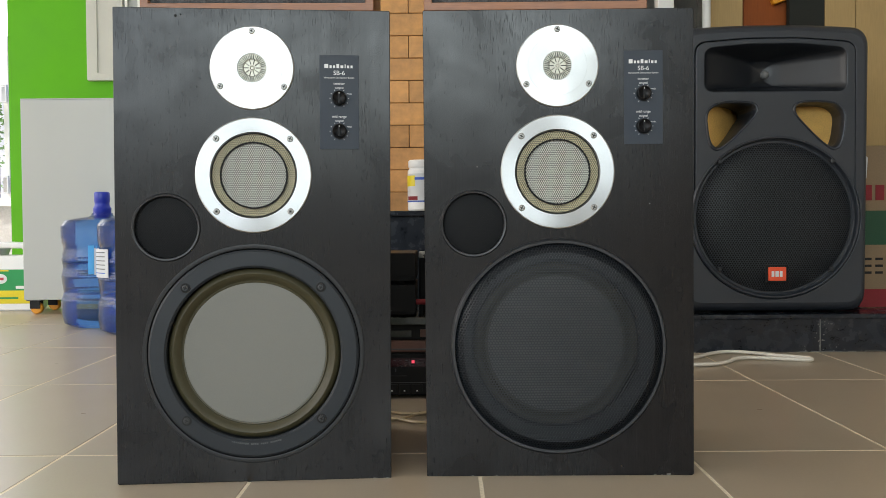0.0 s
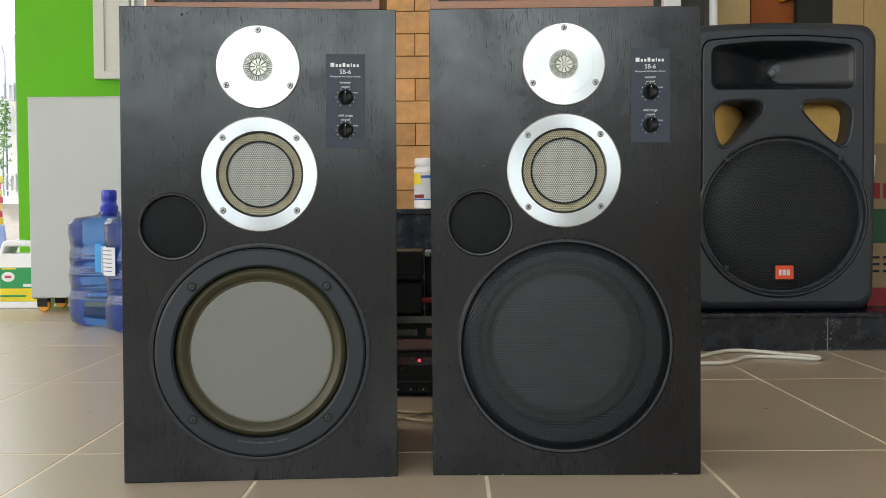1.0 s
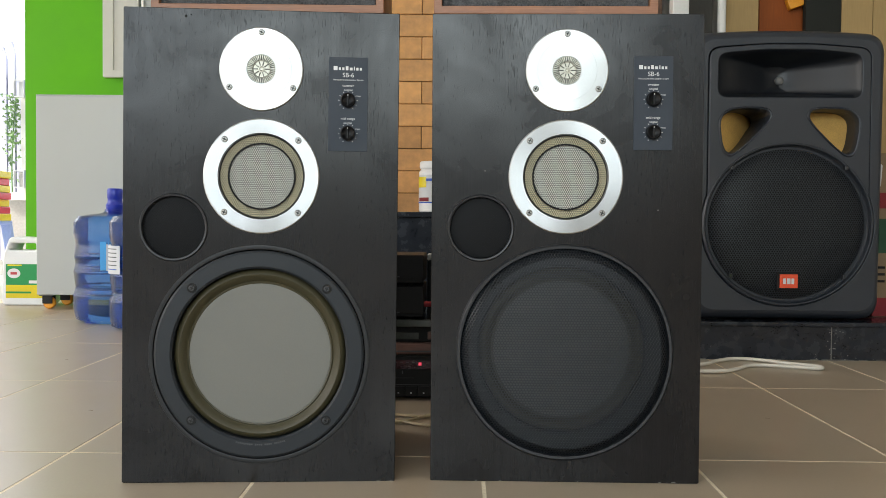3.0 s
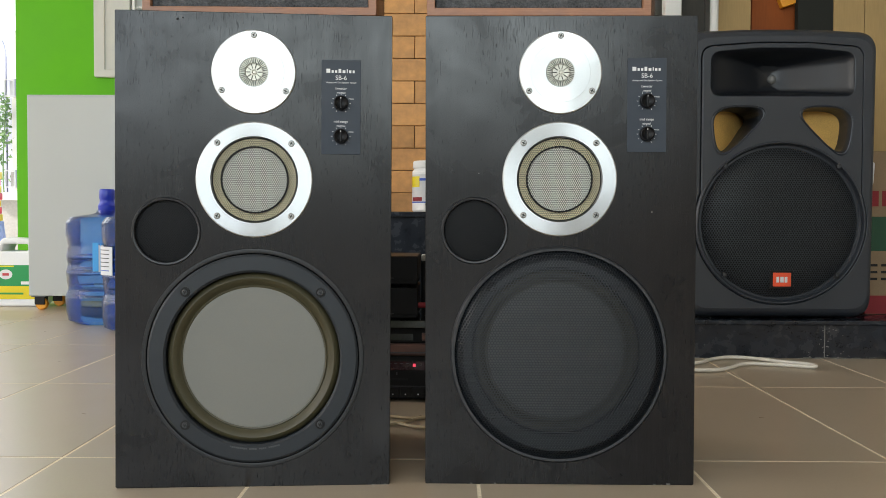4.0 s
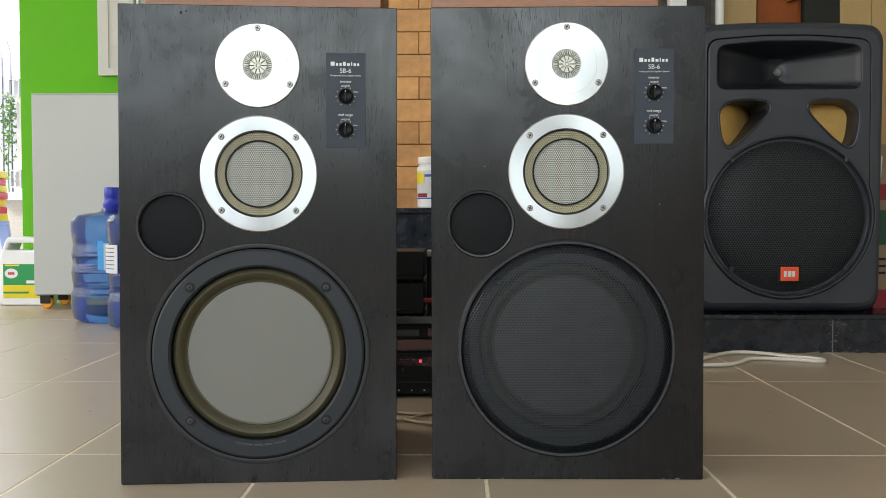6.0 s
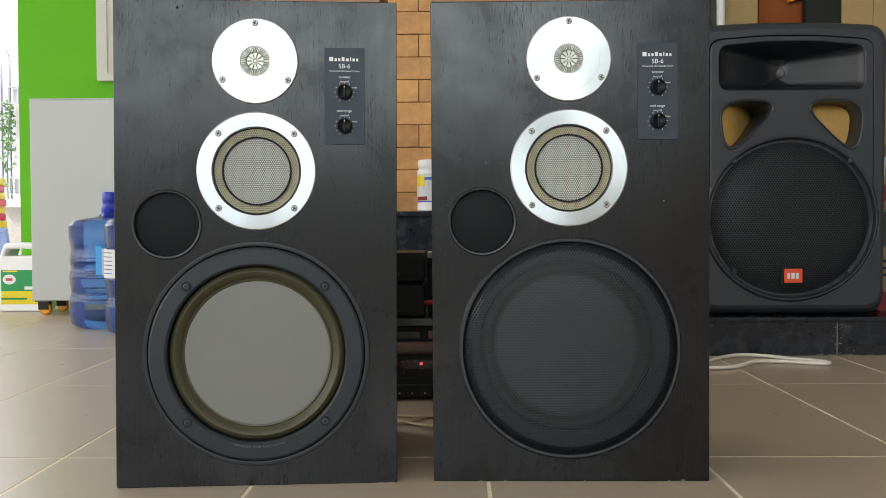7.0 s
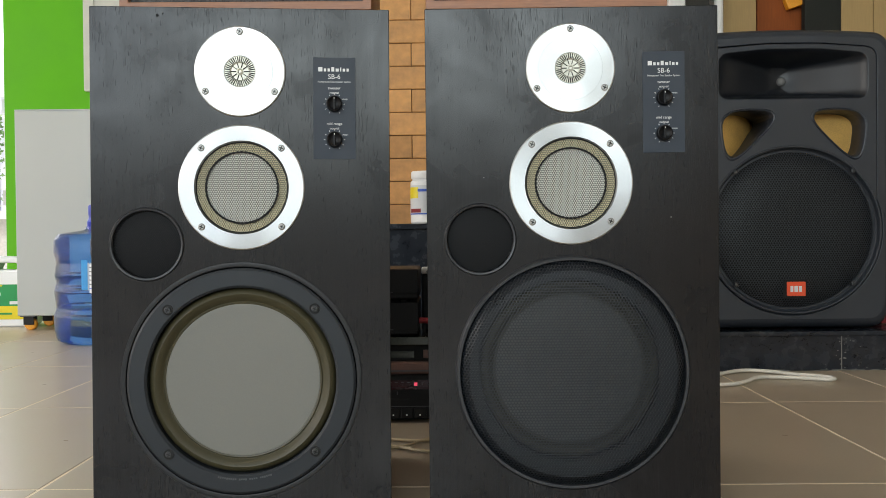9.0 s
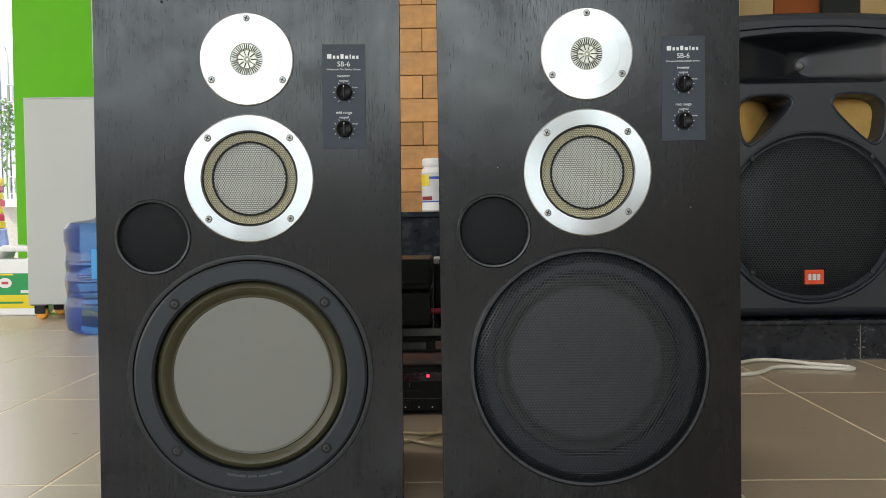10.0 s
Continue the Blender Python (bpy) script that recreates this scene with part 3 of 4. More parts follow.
def loudspeaker(at, yaw, roll, lean, covered, label, woofer, mid_at, panel_at, up):
    tweeter, port = (TWEETER[0], TWEETER[1] + up), (VENT[0], VENT[1] + up)
    sp = thing("loudspeaker", label, "speaker", at, (0, 0, 0), "pair of floor loudspeakers")
    sp.matrix_basis = Matrix.Translation(at) @ Matrix.Rotation(yaw, 4, "Z") @ Matrix.Rotation(-roll, 4, "Y") @ Matrix.Rotation(-lean, 4, "X")
    holes = [circle(*woofer, 0.1472, 96), circle(*mid_at, 0.0585), circle(*port, 0.0425), circle(*tweeter, 0.02, 40)]
    outline = rounded([(0, 0), (W, 0), (W, H), (0, H)], 0.0015, 2)
    part("baffle", plate([outline] + holes, 0.018, 0.0008), "veneer", sp, "black ash veneered front board")
    shell = plate([rounded([(0.0005, 0.0005), (W - 0.0005, 0.0005), (W - 0.0005, H - 0.0005), (0.0005, H - 0.0005)], 0.0012, 2),
                   [(0.018, 0.018), (W - 0.018, 0.018), (W - 0.018, H - 0.018), (0.018, H - 0.018)]], DEEP - 0.0182)
    part("cabinet", shell, "veneer", sp, "black ash veneered case", (0, 0.0181, 0))
    part("back_panel", box(0.0185, W - 0.0185, DEEP - 0.016, DEEP - 0.002, 0.0185, H - 0.0185), "slot", sp)
    # black box put in place of the contact shade under the case
    part("base_pad", box(0.0015, W - 0.0015, 0.0012, DEEP - 0.004, -0.0045, 0.0003), "slot", sp, "thin black box standing in for the shade under the case")
    # woofer and its trim
    drive_unit(sp, 0.030 if covered else 0.0, woofer)
    edge = ([(0.1466, -0.0030), (0.1472, -0.0044), (0.1505, -0.0046), (0.1530, -0.0022)] if covered
            else [(0.1468, 0.0), (0.1474, -0.0010), (0.1490, -0.0014), (0.1530, -0.0010)])
    ring = part("trim_ring", lathe([(0.1468, 0.006), *edge, (0.1538, 0.0002)], 96),
                "rim" if covered else "soft_rim", sp, "dark grey trim ring", (woofer[0], 0, woofer[1]), True)
    if covered:
        def dome(r):
            return -0.0125 - 0.0025 * (1 - (r / 0.1345) ** 2) if r < 0.1345 else -0.0125 + 0.0135 * ((r - 0.1345) / 0.0127)
        part("grille_mesh", perforated(0.1472, 0.0042, 0.0029, dome, 0.0022), "mesh", sp, "black perforated steel woofer grille",
             (woofer[0], 0, woofer[1]))
    else:
        arc = bmesh.new()
        for k in range(26):
            if k in (9, 14, 19):
                continue
            a = radians(-104 + k * 1.22)
            tmp = box(-0.0011, 0.0011, -0.0001, 0.0002, -0.0009 - 0.0004 * (k % 3 == 1), 0.0011)
            tmp.transform(Matrix.Translation((0.1265 * math.cos(a), -0.0037, 0.1265 * math.sin(a))) @ Matrix.Rotation(-a - math.pi / 2, 4, "Y"))
            me = bpy.data.meshes.new("tmp")
            tmp.to_mesh(me)
            tmp.free()
            arc.from_mesh(me)
            bpy.data.meshes.remove(me)
        part("printed_line", arc, "dim_print", ring, "faint grey printed bars")
    # midrange
    mid = part("midrange", lathe([(0.0585, 0.014), (0.0585, -0.0005), (0.0602, -0.0026), (0.0788, -0.003), (0.0802, -0.0022), (0.0806, 0.0)], 96),
               "alu", sp, "spun aluminium midrange flange", (mid_at[0], 0, mid_at[1]), 6)
    part("outer_cloth", lathe([(0.0585, 0.003), (0.053, 0.0042), (0.0460, 0.005)], 72), "gold", mid, "ochre ring behind mesh", smooth=True)
    part("inner_disc", lathe([(0.0455, 0.0034), (0.03, 0.0034), (0, 0.0034)], 72), "pale", mid, "pale grey disc behind mesh")
    bead = lathe([(0.0468, 0.0052), (0.0467, 0.0002), (0.0447, 0.0002), (0.0445, 0.0052)], 168)
    for k, v in enumerate(bead.verts):
        out = 1 + (0.012 if k % 168 % 3 == 0 else -0.004) * (1 if k < 336 else -1)
        v.co.x, v.co.z = v.co.x * out, v.co.z * out
    part("dark_ring", bead, "slot", mid, "black beaded ring")
    # black ring draws the shadow line where the mesh meets the flange
    part("mesh_rim", lathe([(0.0588, 0.0012), (0.0585, -0.0001), (0.0577, -0.0001), (0.0573, 0.0018)], 72), "slot", mid, "black ring for the shade at the mesh edge", smooth=True)
    part("mesh_screen", perforated(0.0583, 0.0030, 0.00248, lambda r: 0.0015, 0.0006), "mid_mesh", mid, "fine bronze hexagonal mesh")
    screws(mid, SCREW, [(sx * 0.0508, sz * 0.0505) for sx in (-1, 1) for sz in (-1, 1)], -0.0028)
    # tweeter
    tw = part("tweeter", lathe([(0.0192, 0.008), (0.0192, -0.002), (0.0205, -0.0026), (0.0415, -0.0028), (0.0417, -0.0026), (0.0565, -0.0026),
                                (0.0578, -0.0018), (0.0582, 0.0)], 96), "alu_flat", sp, "round satin aluminium tweeter plate",
              (tweeter[0], 0, tweeter[1]), 6)
    part("lens", lathe([(0.0194, -0.0021), (0.0125, -0.0021), (0.011, -0.0009), (0.0035, -0.0006), (0, -0.0006)], 60), "lens", tw, "champagne acoustic lens", smooth=True)
    for k in range(40):
        ob = new("radial_slot", SLOT_LONG if k % 4 == 0 else SLOT_SHORT)
        ob.parent, ob.rotation_euler = tw, (0, 2 * math.pi * k / 40, 0)
    part("centre_boss", lathe([(0.0042, 0), (0.0042, -0.0022), (0.0028, -0.0026), (0.0016, -0.0012), (0, -0.0012)], 28), "lens", tw, smooth=True)
    screws(tw, SCREW, [(0, 0.0508), (-0.0438, -0.0258), (0.0438, -0.0258)], -0.0024)
    # bass vent
    vent = part("bass_vent", lathe([(0.0425, 0.0172), (0.0425, 0.001), (0.0437, -0.0018), (0.0458, -0.0024), (0.0475, -0.0008), (0.0478, 0.0005)], 72),
                "rim", sp, "round black bass vent rim", (port[0], 0, port[1]), True)
    part("vent_mesh", perforated(0.0425, 0.0023, 0.0016, lambda r: 0.004 - 0.003 * (1 - (r / 0.0425) ** 2), 0.0006), "vent_mesh", vent, "fine black mesh")
    # black disc in place of the darkness inside the vent
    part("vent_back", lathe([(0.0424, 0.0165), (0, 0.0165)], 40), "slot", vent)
    # control panel
    cp = part("control_panel", plate([rounded([(-0.0272, -0.0655), (0.0272, -0.0655), (0.0272, 0.0655), (-0.0272, 0.0655)], 0.0006, 2)], 0.0016, 0.0003),
              "plate", sp, "blue-grey aluminium control panel", (panel_at[0], -0.0014, panel_at[1]))
    x = -0.0205
    for wd, h in ((0.0062, 0.0062), (0.0038, 0.0042), (0.0038, 0.0042), (0.0046, 0.0062), (0.0048, 0.0042), (0.0022, 0.0058), (0.004, 0.0042), (0.0036, 0.0042)):
        bar = box(x, x + wd - 0.0008, -0.0003, 0.0, 0.0475, 0.0475 + h * 0.9)
        part("brand_bar", bar, "print", cp, "white brand bar")
        x += wd + 0.0010
    writing(cp, "SB-6", 0.0088, 0, -0.0002, 0.0405, "print")
    writing(cp, "Honeycomb Disc Speaker System", 0.0031, 0, -0.0002, 0.0341, "print")
    for kz, word in ((0.0055, "tweeter"), (-0.0405, "mid range")):
        writing(cp, word, 0.0050, 0, -0.0002, kz + 0.0205, "print")
        writing(cp, "normal", 0.0042, 0, -0.0002, kz + 0.0145, "print")
        writing(cp, "min", 0.0036, 0.0148, -0.0002, kz + 0.0062, "print")
        kn = part("knob", lathe([(0.0102, 0.0), (0.0102, -0.0062), (0.0096, -0.0078), (0.0086, -0.0082), (0.0080, -0.0074), (0.0052, -0.0052), (0.0, -0.0048)], 36), "knob", cp, "glossy black knob", (0, 0, kz), True)
        part("grip_bar", box(-0.0013, 0.0013, -0.0072, -0.0045, -0.0078, 0.0078, 0.0006), "knob", kn)
        part("pointer", box(-0.0004, 0.0004, -0.0080, -0.0074, 0.0054, 0.0076), "print", kn)
        ticks = bmesh.new()
        for k in range(11):
            a = math.pi / 2 + (k + 0.5 - 5.5) * radians(30)
            cx, cz = 0.0128 * math.cos(a), 0.0128 * math.sin(a)
            tmp = box(-0.0009, 0.0009, -0.0002, 0, -0.00035, 0.00035)
            tmp.transform(Matrix.Translation((cx, 0, kz + cz)) @ Matrix.Rotation(-a, 4, "Y"))
            me = bpy.data.meshes.new("tmp")
            tmp.to_mesh(me)
            tmp.free()
            ticks.from_mesh(me)
            bpy.data.meshes.remove(me)
        part("dial_marks", ticks, "print", cp)
    # worn paint at the lower edge
    rnd = random.Random(3 + covered)
    for k in range(7):
        cx = rnd.choice([rnd.uniform(0.0, 0.38), rnd.uniform(0.33, 0.378)])
        c = rnd.uniform(0.0006, 0.0022)
        part("chip", box(cx - c, cx + c * rnd.uniform(0.5, 2), -0.0003, 0.002, 0.0002, rnd.uniform(0.0006, 0.002), 0.0003, 1), "mortar", sp, "pale chipped spot")
    for cx, cz, c in ((0.085, 0.649, 0.0018), (0.092, 0.651, 0.001)) if not covered else ((0.318, 0.386, 0.0009), (0.075, 0.44, 0.0008)):
        part("dent", lathe([(0, -0.0002), (c, -0.0001), (c * 1.2, 0.0003)], 10), "slot" if not covered else "mortar", sp, "small dent in veneer", (cx, 0, cz))
    return sp


L_AT, R_AT = (-0.4568, 1.2513, 0.001), (-0.0275, 1.286, 0.0)
L_YAW, R_YAW, L_ROLL, R_ROLL = radians(4.51), radians(-0.33), radians(-0.278), radians(0.123)
loudspeaker(L_AT, L_YAW, L_ROLL, radians(0.176), False, "black ash hi-fi loudspeaker standing on tiles, woofer uncovered",
            (0.1890, 0.1802), (0.1899, 0.4294), (0.3090, 0.5316), -0.0018)
loudspeaker(R_AT, R_YAW, R_ROLL, 0.0, True, "black ash hi-fi loudspeaker on tiles, woofer behind mesh grille",
            (0.1884, 0.1843), (0.1883, 0.4319), (0.3094, 0.5354), 0.0009)


def shelf_speaker(at, yaw, width, label):
    """A small speaker with a cloth front in a wooden frame, lying on top of a large one."""
    sp = thing("bookshelf_speaker", label, "speaker", at, (0, 0, math.degrees(yaw)), "pair of small speakers")
    h, f = 0.26, 0.0115
    part("case", plate([rounded([(0, 0), (width, 0), (width, h), (0, h)], 0.002, 2), [(f, f), (width - f, f), (width - f, h - f), (f, h - f)]], 0.22, 0.001),
         "walnut", sp, "reddish walnut frame")
    part("grille_cloth", box(f + 0.0005, width - f - 0.0005, 0.008, 0.016, f + 0.0005, h - f - 0.0005, 0.002), "fabric", sp, "flecked dark grey grille cloth")
    part("back_panel", box(f + 0.0005, width - f - 0.0005, 0.2, 0.215, f + 0.0005, h - f - 0.0005), "veneer", sp)
    return sp


shelf_speaker((-0.426, 1.283, 0.6612), L_YAW * 0.3, 0.328, "small walnut-framed speaker lying on the uncovered loudspeaker")
shelf_speaker((-0.0275, 1.292, 0.6612), R_YAW, 0.315, "small walnut-framed speaker lying on the grilled loudspeaker")


# ---------- stage loudspeaker on the ledge ----------
LEDGE_Z, PA_X, PA_Y = 0.1052, 0.9085, 2.50


def stage_speaker():
    pa = thing("stage_speaker", "large black plastic stage loudspeaker standing on granite ledge", "speaker", (PA_X, PA_Y, LEDGE_Z))
    z = lambda v: v - 0.102
    hw = 0.264
    top = [(hw, z(0.892)), (0.09, z(0.901)), (-0.09, z(0.901)), (-hw, z(0.892))]
    shell = rounded([(-hw + 0.006, 0.005), (hw - 0.006, 0.005)] + top, 0.05, 7)
    loops = []
    for y, s in ((0.012, 0.90), (0.004, 0.912), (0.0, 0.925), (0.0012, 0.945), (0.005, 0.962), (0.012, 0.979), (0.022, 0.992), (0.036, 1.0), (0.12, 1.0), (0.3, 0.82), (0.36, 0.7)):
        loops.append([(x * s, y, 0.42 + (v - 0.42) * (s if s > 0.9 else s * 0.4 + 0.58)) for x, v in shell])
    part("housing", loft(loops, True), "pa", pa, "textured black moulded housing", smooth=True)
    border = [(x * 0.93, 0.42 + (v - 0.42) * 0.942) for x, v in shell]
    # face plate: straight sides above, round below
    c, r = z(0.3685), 0.2335
    oval = 0.962
    a0 = math.acos(0.2185 / r)
    low = [(r * math.cos(a), c + oval * r * math.sin(a)) for a in [a0 - k * (math.pi + 2 * a0) / 60 for k in range(61)]]
    face = rounded([low[-1], (-0.2185, z(0.846)), (-0.07, z(0.8575)), (0.07, z(0.8575)), (0.2185, z(0.846)), low[0]], 0.032, 6)[7:-7]
    outline = face + low
    horn = rounded([(-0.194, z(0.714)), (0.194, z(0.714)), (0.194, z(0.831)), (0.07, z(0.843)), (-0.07, z(0.843)), (-0.194, z(0.831))], 0.026, 6)
    port = [(-0.197, z(0.686)), (-0.015, z(0.686)), (-0.148, z(0.549)), (-0.184, z(0.560))]
    for k in range(3):
        port = [(a[0] * u + b[0] * (1 - u), a[1] * u + b[1] * (1 - u)) for a, b in zip(port, port[1:] + port[:1]) for u in (0.78, 0.22)]
    ports = [port, [(-x, v) for x, v in port][::-1]]
    fp = part("front_panel", plate([outline, horn, *ports, [(x, v * oval + c) for x, v in circle(0, 0, 0.2275, 96)]], 0.012, 0.003), "pa", pa, "black front panel", (0, -0.004, 0))
    # housing behind the openings is cut by dark wells set in the panel
    part("front_border", plate([border, [(x * 1.009, c + (v - c) * 1.005) for x, v in outline]], 0.01, 0.002), "pa", pa, "matte black front border", (0, 0.0, 0))
    hz = z(0.779)
    loops = []
    for y, sx, sz in ((-0.003, 1, 1), (0.002, 0.985, 0.95), (0.012, 0.93, 0.90), (0.03, 0.79, 0.84), (0.06, 0.56, 0.75), (0.09, 0.34, 0.66), (0.112, 0.18, 0.56), (0.122, 0.06, 0.3)):
        loops.append([(x * sx, y, hz + (v - hz) * sz) for x, v in horn])
    hn = part("horn", loft(loops, True), "horn", pa, "flared black horn", smooth=True)
    ball = bmesh.new()
    bmesh.ops.create_uvsphere(ball, u_segments=20, v_segments=12, radius=0.0125, matrix=Matrix.Translation((0, 0.085, z(0.772))))
    part("phase_plug", ball, "plug_grey", hn, "small grey phase plug", smooth=True)
    for k, p in enumerate(ports):
        mx, mz = (-0.125 if k == 0 else 0.125), z(0.64)
        lip = [[(mx + (x - mx) * s, y, mz + (v - mz) * s) for x, v in p] for y, s in ((-0.0035, 1.03), (-0.0075, 0.985), (-0.0065, 0.94), (0.0, 0.90), (0.012, 0.88))]
        po = part("port_lip", loft(lip), "pa", pa, "rounded port rim", smooth=True)
        well = [[(mx + (x - mx) * s + dx, y, mz + (v - mz) * s) for x, v in p] for y, s, dx in ((0.012, 0.88, 0), (0.14, 0.86, 0))]
        part("port_wall", loft(well), "pa", po, "dark port wall")
        # a curved board lines the duct, nearest at its outer side
        side = -1 if k == 0 else 1
        depth = lambda t: 0.022 + 0.16 * t ** 1.5 if k == 0 else 0.062 + 0.01 * t
        rows = [[(mx + side * (0.072 - 0.15 * t), depth(t), mz + h * 0.075) for h in (-1, 1)] for t in [n / 10 for n in range(11)]]
        bm = bmesh.new()
        vs = [[bm.verts.new(v) for v in row] for row in rows]
        for u, w in zip(vs, vs[1:]):
            bm.faces.new((u[0], u[1], w[1], w[0]))
        part("port_lining", bm, "ochre", po, "raw ochre board inside port", smooth=True)
    part("grille_ring", lathe([(0.2130, 0.012), (0.2190, 0.012), (0.2235, 0.008), (0.2248, -0.004), (0.2262, -0.0065), (0.2290, -0.0068), (0.2310, -0.005), (0.2325, -0.003)], 96), "pa", pa,
         "raised black grille ring", (0, 0, c), True).scale = (1, 1, oval)
    g = part("grille_mesh", perforated(0.2140, 0.0069, 0.0048, lambda q: -0.016 + 0.026 * (q / 0.2140) ** 5, 0.0015), "pa_mesh", pa,
             "domed black perforated grille", (0, 0, c))
    g.scale = (1, 1, oval)
    part("driver", lathe([(0.2135, 0.016), (0.2, 0.016), (0.17, 0.018), (0.16, 0.02), (0.06, 0.024), (0, 0.016)], 72), "slot", pa, "dark cone behind grille", (0, 0, c), True).scale = (1, 1, oval)
    for sx in (-1, 1):
        for sz in (0.1535, -0.142):
            part("grille_clip", box(sx * 0.1535 - 0.005, sx * 0.1535 + 0.005, -0.012, -0.002, c + sz - 0.006, c + sz + 0.006, 0.002), "black_screw", pa, "small grille clip")
    bd = part("badge", box(-0.0240, 0.0240, -0.022, -0.011, z(0.195), z(0.2325), 0.0015), "badge", pa, "red-orange square badge")
    bars = bmesh.new()
    for x0, x1 in ((-0.0165, -0.009), (-0.006, 0.0035), (0.006, 0.0135)):
        add_box(bars, x0, x1, -0.0226, -0.022, z(0.206), z(0.2215), 0.0006, 1)
    part("badge_bars", bars, "print", bd, "white brand bars")
    frame4 = bmesh.new()
    add_box(frame4, -0.031, 0.031, -0.0165, -0.009, z(0.189), z(0.2385), 0.002)
    part("badge_frame", frame4, "slot", pa)
    for sx in (-0.19, 0.19):
        for y in (0.06, 0.28):
            part("foot", lathe([(0.0, 0.0), (0.016, 0.0), (0.018, 0.002), (0.018, 0.012), (0, 0.012)], 20, "z"), "slot", pa, "rubber foot", (sx, y, 0.001))
    return pa


stage_speaker()

# ---------- setting ----------
TW, TD, TX, TY = 0.3245, 0.638, 0.0487, 1.417


def slab(name, x0, x1, y0, y1, z0, z1, material, label="", bevel=0.0):
    return tagged(part(name, box(x0, x1, y0, y1, z0, z1, bevel), material, None), label, kind="structure")


floor = slab("floor", -5.2, 3.0, -4.2, 4.16, -0.12, -0.0005, "grout", "taupe porcelain floor tiles with cream grout")
# ground out of view, dark so that little light bounces onto the fronts
ground = slab("ground", -40, 40, -40, 60, -0.3, -0.104, "asphalt", "unseen asphalt ground, kept dark to cut bounced light")
slab("yard", -12, -0.6, 4.52, 40, -0.2, -0.1, "concrete", "pale concrete yard beside the shop")
slab("yard_strip", -12, -2.054, 4.16, 4.52, -0.2, -0.1, "concrete", "pale concrete strip along the threshold")
# never in view; oversized so that it shades the floor from the sun
slab("ceiling", -5.2, 3.2, -4.2, 4.9, 2.9, 3.05, "ceiling", "unseen off-white ceiling, reaching outwards to keep the sun off")
# out of view; its tone is set for what the black fronts reflect
slab("wall_right", 3.0, 3.2, -4.2, 4.5, -0.1, 2.9, "taupe_wall", "unseen taupe wall added to close the room and tone reflections")
slab("wall_back", -0.6, 3.0, 3.32, 3.5, -0.1, 2.9, "white", "white painted wall")
slab("wall_green", -2.054, -0.6, 4.3, 4.5, -0.1, 2.9, "green", "lime green painted wall")
slab("wall_return", -0.75, -0.6, 3.02, 4.3, -0.1, 2.9, "white", "white painted return wall")
# added pier behind the camera, toned like the right wall for reflections
slab("wall_front_pier", 1.7, 3.0, -4.2, -4.0, -0.1, 2.9, "taupe_wall", "unseen taupe pier added behind the camera to tone reflections")

# black granite ledge and counter
ledge = slab("ledge", 0.32, 3.0, 2.495, 3.32, 0, LEDGE_Z - 0.014, "granite", "black granite ledge, chipped and smeared with mortar")
lip = part("ledge_top", box(0.32, 3.0, 2.484, 3.32, LEDGE_Z - 0.0138, LEDGE_Z, 0.004), "granite", ledge)
rnd = random.Random(11)
smear = bmesh.new()
for k in range(46):
    x = rnd.choice([rnd.uniform(0.6, 1.6), rnd.gauss(1.032, 0.02), rnd.gauss(1.2, 0.1)])
    zc = rnd.choice([rnd.uniform(0.002, 0.008), rnd.uniform(0.07, 0.086), rnd.uniform(0.0, 0.085)]) if abs(x - 1.032) > 0.03 else rnd.uniform(0.0, 0.085)
    s = rnd.uniform(0.0005, 0.0026) * 0.8
    tmp = bmesh.new()
    bmesh.ops.create_icosphere(tmp, subdivisions=1, radius=1, matrix=Matrix.Translation((x, 2.4948, max(zc, 0.001))) @ Matrix.Diagonal((s * rnd.uniform(0.8, 2.2), 0.0012, s, 1)))
    me = bpy.data.meshes.new("tmp")
    tmp.to_mesh(me)
    tmp.free()
    smear.from_mesh(me)
    bpy.data.meshes.remove(me)
for k in range(60):
    x = rnd.uniform(0.5, 1.8)
    add_box(smear, x, x + rnd.uniform(0.01, 0.05), 2.4915, 2.4955, 0, rnd.uniform(0.001, 0.0035))
part("mortar_smears", smear, "mortar", ledge, "pale mortar spots on granite")
part("ledge_joint", box(1.0310, 1.0336, 2.4944, 2.4955, 0.0, LEDGE_Z - 0.0145), "mortar", ledge, "thin pale stone joint")

counter = slab("counter_base", -0.75, 0.45, 2.90, 3.3, 0, 0.385, "granite", "black granite faced base under brick wall")
part("counter_top", box(-0.75, 0.45, 2.885, 3.3, 0.3852, 0.4025, 0.003), "granite", counter)
brick_wall = slab("wall_brick", -0.75, 0.66, 2.958, 3.018, 0.4028, 2.9, "joint", "smooth orange brick wall with thin joints")

# uprights and boards behind the stage speaker
slab("post_white", 0.681, 0.733, 2.90, 2.95, LEDGE_Z, 2.9, "white", "white painted post", 0.004)
slab("panel_dark_wood", 0.733, 0.826, 2.97, 3.0, LEDGE_Z, 2.9, "dark_wood", "dark weathered wooden board", 0.002)


def board(name, label, cat, x0, x1, y0, y1, z1, material):
    t = thing(name, label, cat, ((x0 + x1) / 2, y0, LEDGE_Z))
    h = (x1 - x0) / 2
    part("panel", box(-h, h, 0, y1 - y0, 0, z1 - LEDGE_Z, 0.002), material, t)
    return t


t = thing("metal_pole", "white painted metal pole standing on the ledge", "pole", (0.852, 2.96, LEDGE_Z))
part("pole_tube", lathe([(0.0, 0.001), (0.0135, 0.001), (0.0135, 1.9), (0, 1.9)], 24, "z"), "white", t, smooth=True)
part("base_collar", lathe([(0.0, 0.0), (0.024, 0.0), (0.024, 0.012), (0.014, 0.014)], 24, "z"), "white", t)
